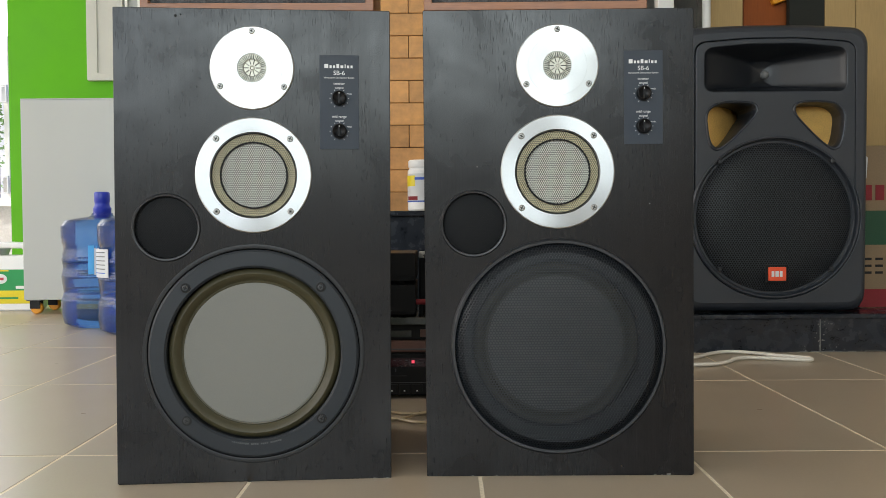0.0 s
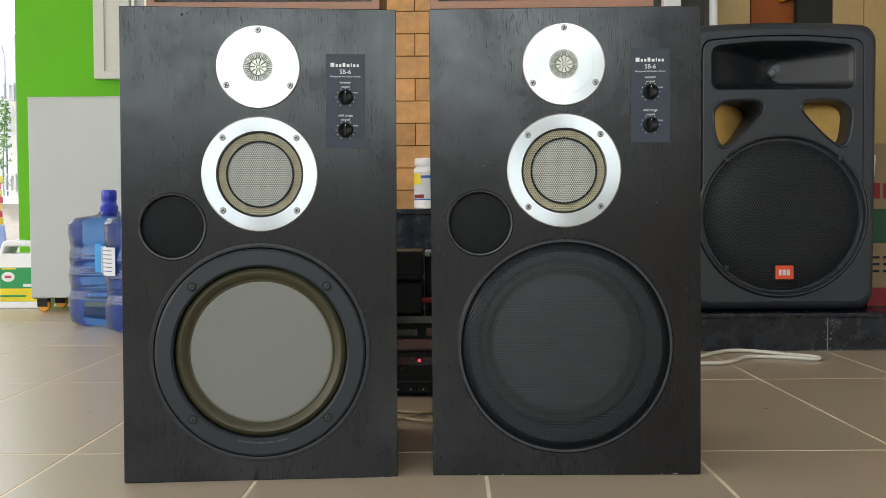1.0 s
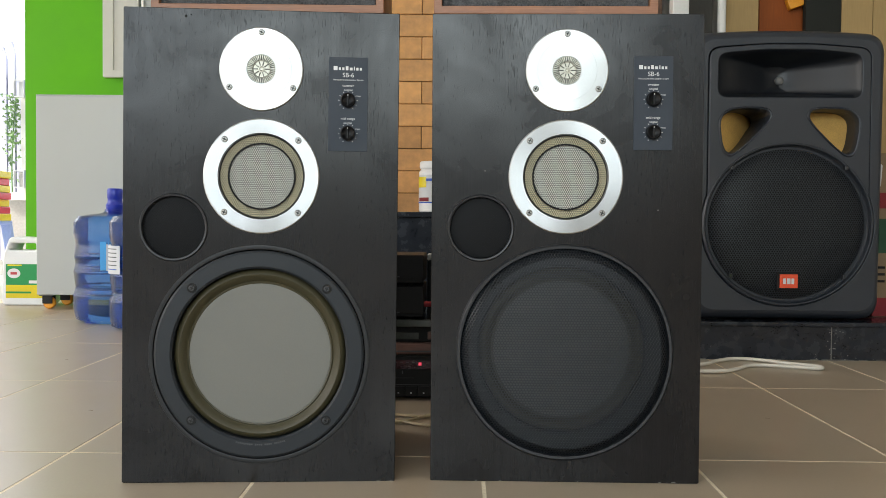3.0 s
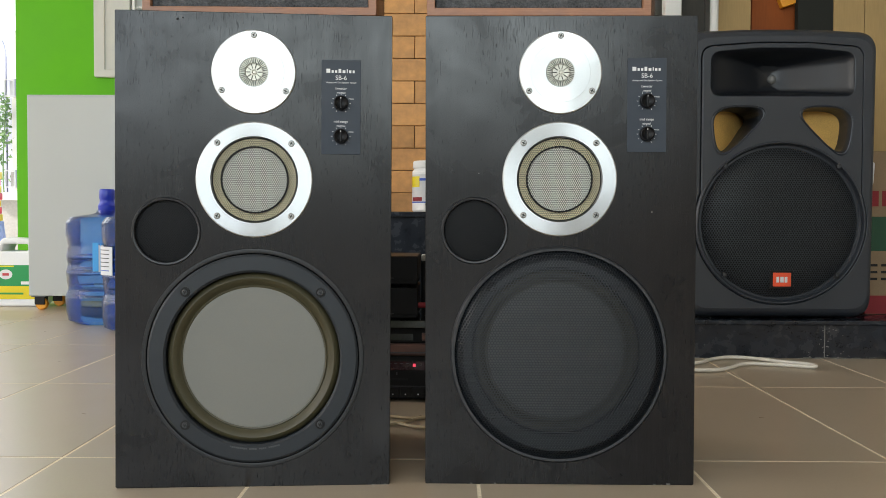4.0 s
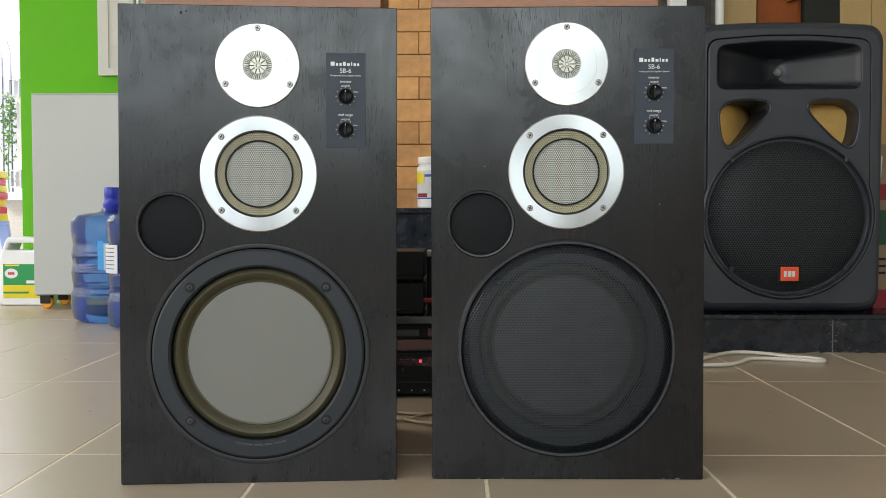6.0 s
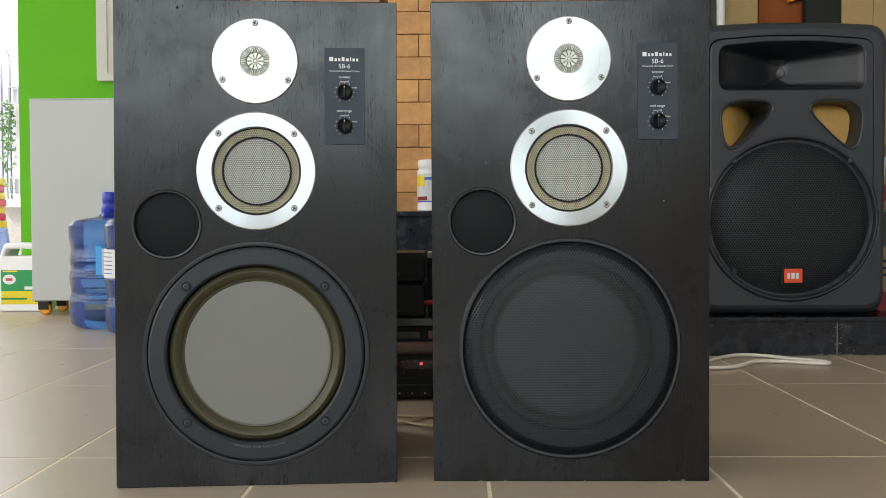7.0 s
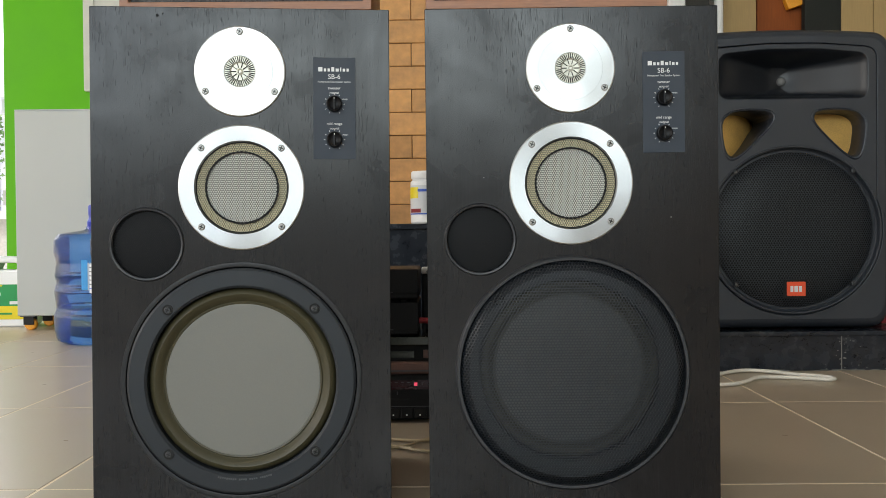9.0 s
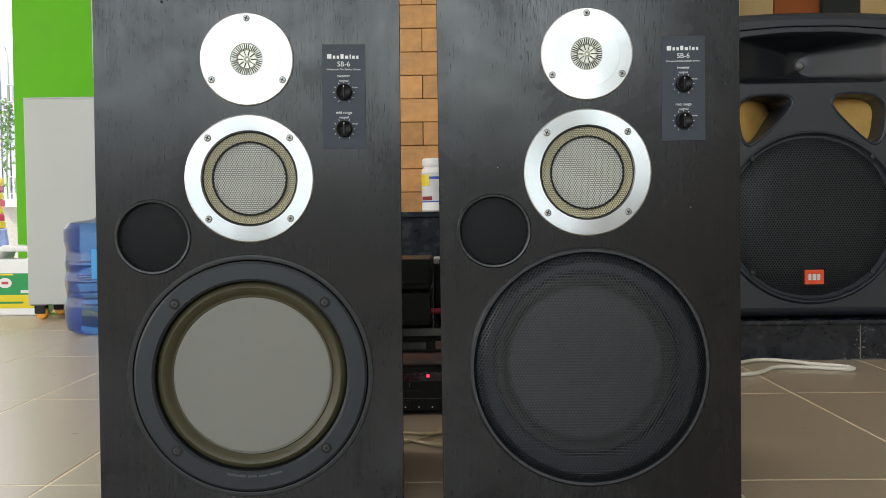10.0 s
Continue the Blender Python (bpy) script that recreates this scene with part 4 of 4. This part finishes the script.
board("plywood_board", "pale upright plywood board leaning behind speaker", "board", 0.873, 0.983, 3.0, 3.02, 2.1, "beige")
b = board("wooden_door", "red-brown varnished wooden door leaf", "door", 0.995, 1.141, 3.03, 3.07, 2.1, "redwood")
board("charcoal_board", "charcoal grey upright board", "board", 1.129, 1.243, 2.98, 3.01, 2.2, "charcoal")
pb = thing("plank_screen", "pale vertical pine plank screen", "screen", (1.244, 2.98, LEDGE_Z))
for k in range(9):
    part("plank", box(k * 0.1015, k * 0.1015 + 0.1, 0, 0.022, 0, 2.1, 0.002), "beige", pb)
hk = thing("amber_handle", "amber plastic wedge fixed to the wooden door", "handle", (1.109, 3.0, 1.073))
part("wedge", plate([rounded([(-0.022, 0.0), (0.03, 0.018), (0.03, 0.11), (-0.026, 0.11), (-0.034, 0.03)], 0.006, 3)], 0.028, 0.003), "amber", hk)

# carton beside the stage speaker
bx = thing("carton", "printed cardboard carton with red and green bands on ledge", "box", (1.216, 2.66, LEDGE_Z))
part("carton_body", box(0, 0.34, 0, 0.3, 0, 0.475, 0.003), "carton", bx)
part("red_band", box(-0.0006, 0.3406, -0.0006, 0.3, 0.002, 0.055), "carton_red", bx)
part("green_band", box(-0.0006, 0.3406, -0.0006, 0.3, 0.185, 0.285), "carton_green", bx)
ltr = bmesh.new()
for k in range(8):
    add_box(ltr, 0.008 + k * 0.036, 0.034 + k * 0.036, -0.0012, 0, 0.315, 0.36)
part("red_bars", ltr, "carton_red", bx, "red printed bars")
ltr = bmesh.new()
for k in range(9):
    for j in range(3):
        add_box(ltr, 0.012 + k * 0.033, 0.034 + k * 0.033, -0.0012, 0, 0.1 + j * 0.02, 0.107 + j * 0.02)
part("dark_bars", ltr, "slot", bx, "small dark printed bars")
part("torn_flap", plate([rounded([(0, 0.36), (0.012, 0.38), (0.016, 0.44), (0.002, 0.45)], 0.003, 2)], 0.002), "paper", bx, "torn white paper strip", (0.004, -0.004, 0))

# white looped cable on the floor
cb = thing("power_cable", "white looped power cable lying on tiles", "cable", (0.606, 2.325, 0.0))
part("cord", tube([(-0.35, -0.10, 0.006), (-0.1, -0.02, 0.006), (0.04, 0.04, 0.006), (0.11, 0.115, 0.006), (0.165, 0.145, 0.006), (0.225, 0.12, 0.006), (0.27, 0.07, 0.006),
                   (0.31, 0.045, 0.006), (0.337, 0.012, 0.006), (0.325, -0.012, 0.006), (0.29, 0.0, 0.006), (0.225, 0.025, 0.006), (0.165, 0.03, 0.006), (0.11, -0.03, 0.006),
                   (0.07, -0.065, 0.006), (0.0, -0.075, 0.006), (-0.1, -0.08, 0.006), (-0.35, -0.2, 0.006)], 0.0048), "wire", cb)

# ---------- between the loudspeakers: stacked equipment ----------
RY = 1.865
rk = thing("stereo_receiver", "black stereo receiver with red display on the floor", "receiver", (-0.18, RY, 0.0))
part("case", box(-0.2, 0.215, 0.004, 0.32, 0.006, 0.094, 0.003), "electronics", rk)
part("front_panel", box(-0.2, 0.215, 0, 0.004, 0.008, 0.093, 0.0015), "electronics", rk)
dw = part("display_window", box(-0.19, 0.205, -0.0015, 0.0005, 0.066, 0.084), "display", rk, "smoked red display window")
part("led", box(0.110, 0.116, -0.0025, -0.0012, 0.0735, 0.0795), "led", dw, "glowing red indicator")
for k in range(4):
    part("scale_mark", box(0.06 + k * 0.012, 0.066 + k * 0.012, -0.002, -0.0014, 0.079, 0.0805), "dim_print", dw)
part("fascia_line", box(-0.19, 0.205, -0.0015, 0.0, 0.0325, 0.0335), "dim_print", rk)
for k in range(9):
    part("slider", box(-0.1 + k * 0.022, -0.098 + k * 0.022, -0.003, 0.0, 0.056, 0.062), "dim_print", rk)
part("tape_slot", box(0.055, 0.1, -0.002, 0.0, 0.045, 0.048), "slot", rk)
for k in range(6):
    kb = part("push_button", box(-0.02 + k * 0.026, 0.003 + k * 0.026, -0.004, 0.0, 0.011, 0.03, 0.001), "electronics", rk)
    part("button_dot", box(-0.0105 + k * 0.026, -0.0075 + k * 0.026, -0.0046, -0.004, 0.0155, 0.018), "print", kb)
for sx in (-0.17, 0.19):
    for y in (0.03, 0.28):
        part("foot", lathe([(0, 0), (0.014, 0), (0.014, 0.007), (0, 0.007)], 16, "z"), "slot", rk, at=(sx, y, 0))
tt = thing("wooden_base", "dark brown wooden base lying on the receiver", "base", (-0.18, RY + 0.004, 0.0945))
part("board", box(-0.21, 0.22, 0, 0.3, 0.0, 0.025, 0.004), "wood_strip", tt)
part("trim", box(-0.208, 0.218, -0.002, 0.002, 0.006, 0.0085), "dim_print", tt)
dk = thing("cassette_deck", "black cassette deck on the wooden base", "deck", (-0.18, RY + 0.012, 0.1198))
part("case", box(-0.2, 0.21, 0, 0.26, 0, 0.0325, 0.002), "electronics", dk)
part("key_strip", box(0.06, 0.11, -0.003, 0, 0.006, 0.02, 0.001), "glass_shelf", dk)
part("red_key", box(0.128, 0.16, -0.003, 0, 0.006, 0.022, 0.001), "wood_strip", dk)
sh = thing("glass_shelf", "smoked glass shelf resting on the deck", "shelf", (-0.18, RY - 0.004, 0.1526))
part("pane", box(-0.22, 0.23, 0, 0.3, 0, 0.0155, 0.002), "glass_shelf", sh)
for k, (z0, z1, lab) in enumerate(((0.1685, 0.2355, "small black amplifier box on the glass shelf"), (0.2415, 0.301, "small black amplifier box stacked on another"))):
    am = thing("amplifier_box", lab, "amplifier", (-0.18, RY, z0))
    part("case", box(-0.19, 0.119, 0.002, 0.2, 0.004 if k == 0 else 0.001, z1 - z0, 0.003), "electronics", am)
    part("front_plate", box(-0.19, 0.119, -0.001, 0.002, 0.012, z1 - z0 - 0.001, 0.001), "electronics", am)
    for sx in (-0.15, 0.09):
        part("foot", lathe([(0, -0.006 if k else 0), (0.008, -0.006 if k else 0), (0.008, 0.012), (0, 0.012)], 14, "z"), "slot", am, at=(sx, 0.03, 0))
    part("silver_stripe", box(0.05, 0.07, -0.0016, -0.001, 0.0135, 0.015), "dim_print", am)
pl = thing("red_plug", "red cylindrical cable plug beside the amplifier", "plug", (-0.052, RY + 0.06, 0.1685))
body = lathe([(0, -0.016), (0.0052, -0.015), (0.006, -0.012), (0.006, 0.036), (0.0048, 0.042), (0, 0.042)], 18, "y")
body.transform(Matrix.Rotation(radians(-90), 4, "Z"))
part("plug_body", body, "label_red", pl, at=(0.006, -0.014, 0.0275), smooth=True)
part("plug_stem", box(-0.002, 0.004, -0.018, -0.01, 0.0, 0.022), "slot", pl)
ad = thing("adapter", "grey socket adapter with a hanging lead", "adapter", (-0.045, RY + 0.1, 0.1685))
part("block", box(-0.012, 0.03, 0, 0.04, 0.0, 0.118, 0.004), "electronics", ad)
part("socket", box(-0.012, 0.03, -0.002, 0.03, 0.118, 0.132, 0.003), "concrete", ad, "grey socket top")
part("lead", tube([(0.0, -0.008, 0.125), (0.012, -0.02, 0.1), (0.016, -0.02, 0.06), (0.008, -0.015, 0.02), (0.02, -0.012, 0.004)], 0.0022), "dim_print", ad)
for k, pts in enumerate((((-0.25, 0.0, 0.004), (-0.07, 0.0, 0.004), (0.0, 0.03, 0.004), (0.05, 0.09, 0.004), (0.2, 0.1, 0.004)),
                         ((-0.25, 0.05, 0.004), (-0.06, 0.06, 0.004), (0.0, 0.025, 0.004), (0.04, -0.01, 0.006), (0.2, -0.02, 0.004)),
                         ((-0.2, 0.08, 0.004), (-0.03, 0.09, 0.004), (0.03, 0.075, 0.004), (0.1, 0.11, 0.004)))):
    sw = thing("speaker_wire", "cream twin speaker wire on floor between loudspeakers", "cable", (-0.085, 1.62, 0), group="speaker wires")
    part("strand", tube(pts, 0.0022), "cream_wire", sw)
    part("strand", tube([(x + 0.001, y + 0.0046, v) for x, y, v in pts], 0.0022), "cream_wire", sw)

jr = thing("plastic_jar", "white plastic jar with yellow and red label on counter", "jar", (-0.068, 2.925, 0.4025))
part("jar_body", lathe([(0, 0), (0.046, 0.0), (0.05, 0.004), (0.05, 0.128), (0.044, 0.136), (0.044, 0.14)], 40, "z"), "hdpe", jr, smooth=True)
part("lid", lathe([(0.047, 0.139), (0.048, 0.141), (0.048, 0.158), (0.045, 0.162), (0, 0.162)], 40, "z"), "hdpe", jr, "white screw lid", smooth=True)
part("label", lathe([(0.0505, 0.028), (0.0505, 0.118)], 40, "z"), "paper", jr, smooth=True)


def wrap(a0, a1, z0, z1, r, n=10):
    pts = [(r * math.cos(radians(a0 + (a1 - a0) * k / n)), r * math.sin(radians(a0 + (a1 - a0) * k / n))) for k in range(n + 1)]
    return loft([[(x, y, z0) for x, y in pts] + [(x * 0.985, y * 0.985, z0) for x, y in pts[::-1]],
                 [(x, y, z1) for x, y in pts] + [(x * 0.985, y * 0.985, z1) for x, y in pts[::-1]]])


part("blue_line", wrap(180, 360, 0.028, 0.032, 0.0512), "label_blue", jr)
part("red_patch", wrap(200, 250, 0.034, 0.046, 0.0512), "carton_red", jr)
part("yellow_patch", wrap(190, 240, 0.078, 0.112, 0.0512), "label_yellow", jr)
part("blue_patch", wrap(238, 300, 0.098, 0.106, 0.0512), "label_blue", jr)

# ---------- left side: cabinet, bottles, jug ----------
cbn = thing("cabinet", "light grey laminate cabinet rolling on amber castors", "cabinet", (-1.732, 3.72, 0.0))
part("body", box(0, 0.86, 0, 0.24, 0.059, 0.879, 0.003), "cabinet", cbn)
part("top_panel", box(0, 0.86, 0, 0.24, 0.8792, 0.884, 0.001), "cabinet", cbn)
for x in (0.035, 0.33, 0.8):
    for y in (0.03, 0.2):
        cs = part("castor", box(x - 0.03, x + 0.03, y - 0.02, y + 0.02, 0.0535, 0.0588, 0.001), "bracket", cbn, "small castor bracket")
        part("fork", box(x - 0.016, x + 0.026, y - 0.022, y - 0.017, 0.022, 0.054, 0.002), "slot", cs)
        part("fork", box(x - 0.016, x + 0.026, y + 0.009, y + 0.014, 0.022, 0.054, 0.002), "slot", cs)
        part("wheel", lathe([(0, -0.011), (0.02, -0.011), (0.0245, -0.007), (0.0245, 0.007), (0.02, 0.011), (0, 0.011)], 28), "orange", cs, "amber rubber wheel", (x + 0.008, y - 0.004, 0.0245), True)

nb = thing("notice_board", "white framed board hanging on the green wall", "board", (-1.671, 4.268, 1.0434))
part("panel", box(0.0, 0.17, 0.008, 0.03, 0, 0.8, 0.003), "board_white", nb)
part("frame_strip", plate([rounded([(0, 0), (0.17, 0), (0.17, 0.8), (0, 0.8)], 0.008, 3), rounded([(0.05, 0.034), (0.142, 0.034), (0.142, 0.772), (0.05, 0.772)], 0.004, 2)], 0.01, 0.002), "board_white", nb, "white plastic frame")


lt = thing("wall_rack", "grey-white wire rack hanging on the green wall", "rack", (-1.49, 4.27, 1.2))
for k in range(7):
    part("upright_bar", box(k * 0.06, k * 0.06 + 0.012, 0.0, 0.012, 0, 0.5, 0.002), "white", lt)
for k in range(7):
    part("cross_bar", box(-0.01, 0.385, 0.0122, 0.024, 0.02 + k * 0.072, 0.035 + k * 0.072, 0.002), "cabinet", lt)
part("back_sheet", box(-0.01, 0.385, 0.0245, 0.029, 0, 0.5), "cabinet", lt)


def water_bottle(at, label, turn):
    wb = thing("water_bottle", label, "bottle", at, (0, 0, turn), "large water bottles")
    wb.scale = (0.96, 0.96, 0.965)
    R = 0.143
    prof = [(0, 0.006), (R - 0.035, 0.0), (R - 0.014, 0.014), (R - 0.003, 0.04), (R, 0.075), (R - 0.006, 0.092), (R - 0.022, 0.102), (R - 0.022, 0.110), (R - 0.004, 0.12),
            (R - 0.004, 0.134), (R - 0.014, 0.142), (R - 0.014, 0.182), (R - 0.002, 0.190), (R - 0.002, 0.198), (R - 0.014, 0.206), (R - 0.014, 0.232), (R - 0.002, 0.240),
            (R - 0.002, 0.248), (R - 0.014, 0.256), (R - 0.014, 0.306), (R - 0.004, 0.318), (R, 0.335), (R, 0.360), (R - 0.006, 0.376), (R - 0.022, 0.388), (R - 0.06, 0.396),
            (0.05, 0.401), (0.034, 0.404), (0.022, 0.405)]
    part("bottle_body", lathe(prof, 56, "z"), "bottle", wb, "clear blue ribbed plastic", smooth=True)
    part("cap", lathe([(0.012, 0.400), (0.024, 0.406), (0.032, 0.420), (0.0335, 0.440), (0.0275, 0.450), (0.0265, 0.462), (0.0285, 0.466), (0.0285, 0.496), (0.0255, 0.502), (0, 0.502)], 32, "z"), "cap", wb, "deep blue cap", smooth=True)
    skin = lathe([(R - 0.03, 0.001), (R - 0.004, 0.014), (R + 0.004, 0.05), (R + 0.005, 0.10), (R - 0.004, 0.13), (R + 0.003, 0.19), (R - 0.003, 0.22), (R + 0.003, 0.25),
                  (R - 0.004, 0.29), (R + 0.004, 0.33), (R + 0.004, 0.375), (R - 0.012, 0.396), (R - 0.055, 0.404), (0.055, 0.408), (0.04, 0.413), (0.036, 0.424)], 40, "z")
    for v in skin.verts:
        k = 1 + 0.03 * abs(noise.noise(v.co * 14 + Vector((turn, 0, 0))))
        v.co = Vector((v.co.x * k, v.co.y * k, v.co.z))
    part("wrapping_film", skin, "film", wb, "clear crinkled plastic film").visible_shadow = False
    lb = part("label", wrap(224, 262, 0.198, 0.295, R + 0.008, 24), "paper", wb, "white and sky-blue paper label", smooth=True)
    part("label_edge", wrap(216, 224, 0.2, 0.304, R + 0.0086, 6), "sky_blue", lb)
    for k in range(6):
        part("label_line", wrap(228, 256, 0.212 + k * 0.014, 0.215 + k * 0.014, R + 0.0088, 16), "label_blue" if k == 0 else "dim_print", lb)
    return wb


water_bottle((-1.245, 3.30, 0.0), "blue nineteen litre water bottle with cap, standing on tiles", 55)
water_bottle((-1.030, 3.08, 0.0), "blue water bottle standing in front of another", -20)

jg = thing("jerry_jug", "white plastic jug with green and yellow label on tiles", "jug", (-1.955, 3.87, 0.0))
side = rounded([(0, 0), (0.2, 0), (0.2, 0.2), (0.17, 0.29), (0.035, 0.296), (0.006, 0.215)], 0.02, 4)
grip = rounded([(0.032, 0.238), (0.15, 0.238), (0.15, 0.268), (0.045, 0.268)], 0.008, 3)
part("jug_body", plate([side, grip], 0.13, 0.008), "hdpe", jg, smooth=True)
part("screw_cap", lathe([(0.022, 0.28), (0.022, 0.312), (0.018, 0.316), (0, 0.316)], 24, "z"), "label_green", jg, "green screw cap", (0.168, 0.065, 0))
lab = part("label", box(0.02, 0.18, -0.0008, 0.0, 0.032, 0.178), "label_green", jg, "green label")
part("yellow_field", box(0.02, 0.18, -0.0014, -0.0008, 0.032, 0.088), "label_yellow", lab)
part("swoosh", box(0.02, 0.13, -0.002, -0.0014, 0.052, 0.06, 0.001), "label_green", lab)
part("oval_mark", lathe([(0, -0.0018), (0.028, -0.0016), (0.028, 0)], 32), "print", lab, "white oval mark", (0.055, 0, 0.138)).scale = (1.0, 1.0, 0.75)
part("red_bar", box(0.041, 0.069, -0.0024, -0.0018, 0.1325, 0.1435, 0.0002), "label_red", lab)
part("white_bar", box(0.12, 0.165, -0.0016, -0.0008, 0.095, 0.108), "print", lab)
part("top_bar", box(0.028, 0.09, -0.0016, -0.0008, 0.17, 0.176), "label_yellow", lab)

# ---------- outside ----------
GZ = -0.1
fc = thing("fence", "pale lavender metal fence with pointed pickets", "fence", (-3.70, 8.0, GZ))
for k in range(60):
    w2, hgt, x = 0.06, 1.93 + 0.05 * (k % 2), -k * 0.075
    part("picket", plate([[(x - w2, 0), (x, 0), (x, hgt - 0.03), (x - w2 / 2, hgt + 0.08), (x - w2, hgt - 0.03)]], 0.03), "fence", fc)
for zz in (0.35, 1.5):
    part("rail", box(-4.5, 0.1, 0.032, 0.06, zz, zz + 0.06), "fence", fc)
part("back_sheet", box(-4.5, 0.1, 0.065, 0.07, 0.1, 1.75), "fence", fc)
gp = thing("gate_post", "white square gate post with two meter boxes", "post", (-3.79, 7.9, GZ))
part("post_shaft", box(-0.02, 0.025, -0.03, 0.03, 0, 2.11, 0.004), "white", gp)
for zz, mm in ((1.54, "paper"), (0.76, "concrete")):
    bxx = part("meter_box", box(-0.012, 0.05, -0.08, -0.032, zz, zz + 0.125, 0.004), mm, gp, "cream meter box")
    part("box_frame", plate([[(-0.04, zz - 0.012), (0.055, zz - 0.012), (0.055, zz + 0.14), (-0.04, zz + 0.14)], [(-0.03, zz - 0.002), (0.045, zz - 0.002), (0.045, zz + 0.13), (-0.03, zz + 0.13)]], 0.03), "paper", bxx, at=(-0.01, -0.11, 0))
vn = thing("vine", "green climbing vine hanging beside the gate post", "plant", (-3.87, 7.85, GZ))
part("stem", tube([(0, 0, 0), (0.02, 0.0, 0.4), (-0.02, 0.02, 0.8), (0.02, 0, 1.5)], 0.006), "leaf", vn)
rv = random.Random(5)
lv = bmesh.new()
for k in range(300):
    zc = 1.56 - abs(rv.gauss(0, 0.34))
    c = rv.uniform(0.01, 0.024)
    m4 = Matrix.Translation((rv.gauss(0, 0.035), rv.gauss(0, 0.05), max(0.3, zc))) @ Euler([rv.uniform(0, 6) for _ in range(3)]).to_matrix().to_4x4()
    lv.faces.new([lv.verts.new(m4 @ Vector(p)) for p in ((0, -c, 0), (c * 0.6, 0, c * 0.2), (0, c, 0), (-c * 0.6, 0, c * 0.2))])
part("leaves", lv, "leaf", vn, "small green leaves")
tagged(part("backdrop", box(-60, 20, 40, 40.2, -1, 30), "haze", None), "pale hazy bright sky far away", kind="structure")
slab("wall_outside", -3.44, -1.9, 6.9, 7.1, GZ, 0.52, "concrete", "pale cracked concrete wall")
slab("wall_outside_cap", -3.47, -1.9, 6.86, 7.14, 0.52, 0.58, "white", "white wall coping")
slab("step_outside", -3.6, -2.05, 4.35, 5.2, GZ, 0.05, "white", "white step outside doorway", 0.01)
sl = thing("plastic_stool", "pale blue plastic stool outside", "stool", (-3.225, 6.0, GZ))
part("seat", box(-0.18, 0.18, -0.18, 0.18, 0.435, 0.463, 0.01), "stool", sl)
for sx in (-1, 1):
    for sy in (-1, 1):
        lg = loft([[(sx * 0.19 + a, sy * 0.19 + c2, 0) for a, c2 in ((-0.025, -0.02), (0.025, -0.02), (0.025, 0.02), (-0.025, 0.02))],
                   [(sx * 0.15 + a, sy * 0.15 + c2, 0.44) for a, c2 in ((-0.03, -0.02), (0.03, -0.02), (0.03, 0.02), (-0.03, 0.02))]], True)
        part("leg", lg, "stool", sl)
st = thing("striped_bundle", "red and yellow striped bundle on blue stool", "bundle", (-3.225, 6.0, GZ + 0.4635))
for k in range(7):
    part("stripe_layer", box(-0.18 + 0.005 * (k % 2), 0.184 - 0.006 * (k % 3), -0.15, 0.15, k * 0.0475, k * 0.0475 + 0.0465, 0.006), "yellow_plastic" if k % 2 == 0 else "red_plastic", st)
rs = random.Random(8)
for k in range(7):
    stn = thing("stone", "pale broken concrete stone on ground", "stone", (-2.9 + 0.17 * k * 0.9, 5.5 + rs.uniform(-0.15, 0.2), GZ), (0, 0, rs.uniform(0, 90)), "broken stones")
    sb = bmesh.new()
    bmesh.ops.create_icosphere(sb, subdivisions=2, radius=0.14, matrix=Matrix.Translation((0, 0, 0.07)))
    for v in sb.verts:
        n3 = noise.noise(v.co * 7 + Vector((k * 3.1, 0, 0)))
        v.co = Vector((v.co.x * (1 + n3), v.co.y * (1 + n3), max(0, v.co.z * (0.9 + n3))))
    part("rock", sb, "concrete", stn)

# ---------- pieces of floor and wall ----------
tile_me = bpy.data.meshes.new("tile")
tb = box(0, TW - 0.0050, 0, TD - 0.0050, -0.008, 0.0, 0.0006, 1)
tb.to_mesh(tile_me)
tb.free()
tile_me.materials.append(M["tile"])
rest = bmesh.new()
for i in range(-16, 10):
    for j in range(-10, 5):
        x, y = TX + i * TW + 0.00175, TY + j * TD + 0.00175
        if y + TD > 4.5 or x < -5.3 or x + TW > 3.05:
            continue
        if -9 <= i <= 5 and -1 <= j:
            o = new("tile", tile_me)
            o.parent = floor
            o.location = (x, y, 0.0002 * (((i * 7 + j * 3) % 5) - 2) * 0.5)
        else:
            add_box(rest, x, x + TW - 0.0035, y, y + TD - 0.0035, -0.008, 0.0)
tagged(part("tile_field", rest, "tile", floor, "more of the same tiles"), kind="stuff")

BL, BH = 0.21, 0.0721
brick_me = bpy.data.meshes.new("brick")
bb = box(0, BL - 0.002, 0, 0.05, 0, BH - 0.002, 0.0016, 1)
bb.to_mesh(brick_me)
bb.free()
brick_me.materials.append(M["brick"])
half_me = bpy.data.meshes.new("brick_half")
bb = box(0, BL / 2 - 0.002, 0, 0.05, 0, BH - 0.002, 0.0016, 1)
bb.to_mesh(half_me)
bb.free()
half_me.materials.append(M["brick"])
rb = random.Random(2)
for row in range(34):
    z0 = 0.3931 + row * BH
    off = 0.0 if row % 2 else BL / 2
    for k in range(-4, 5):
        x = -0.1115 + off + k * BL
        if x < -0.75 or x + BL > 0.665:
            continue
        o = new("brick", brick_me)
        o.parent = brick_wall
        o.location = (x, 2.95 + rb.uniform(-0.0012, 0.0012), z0)
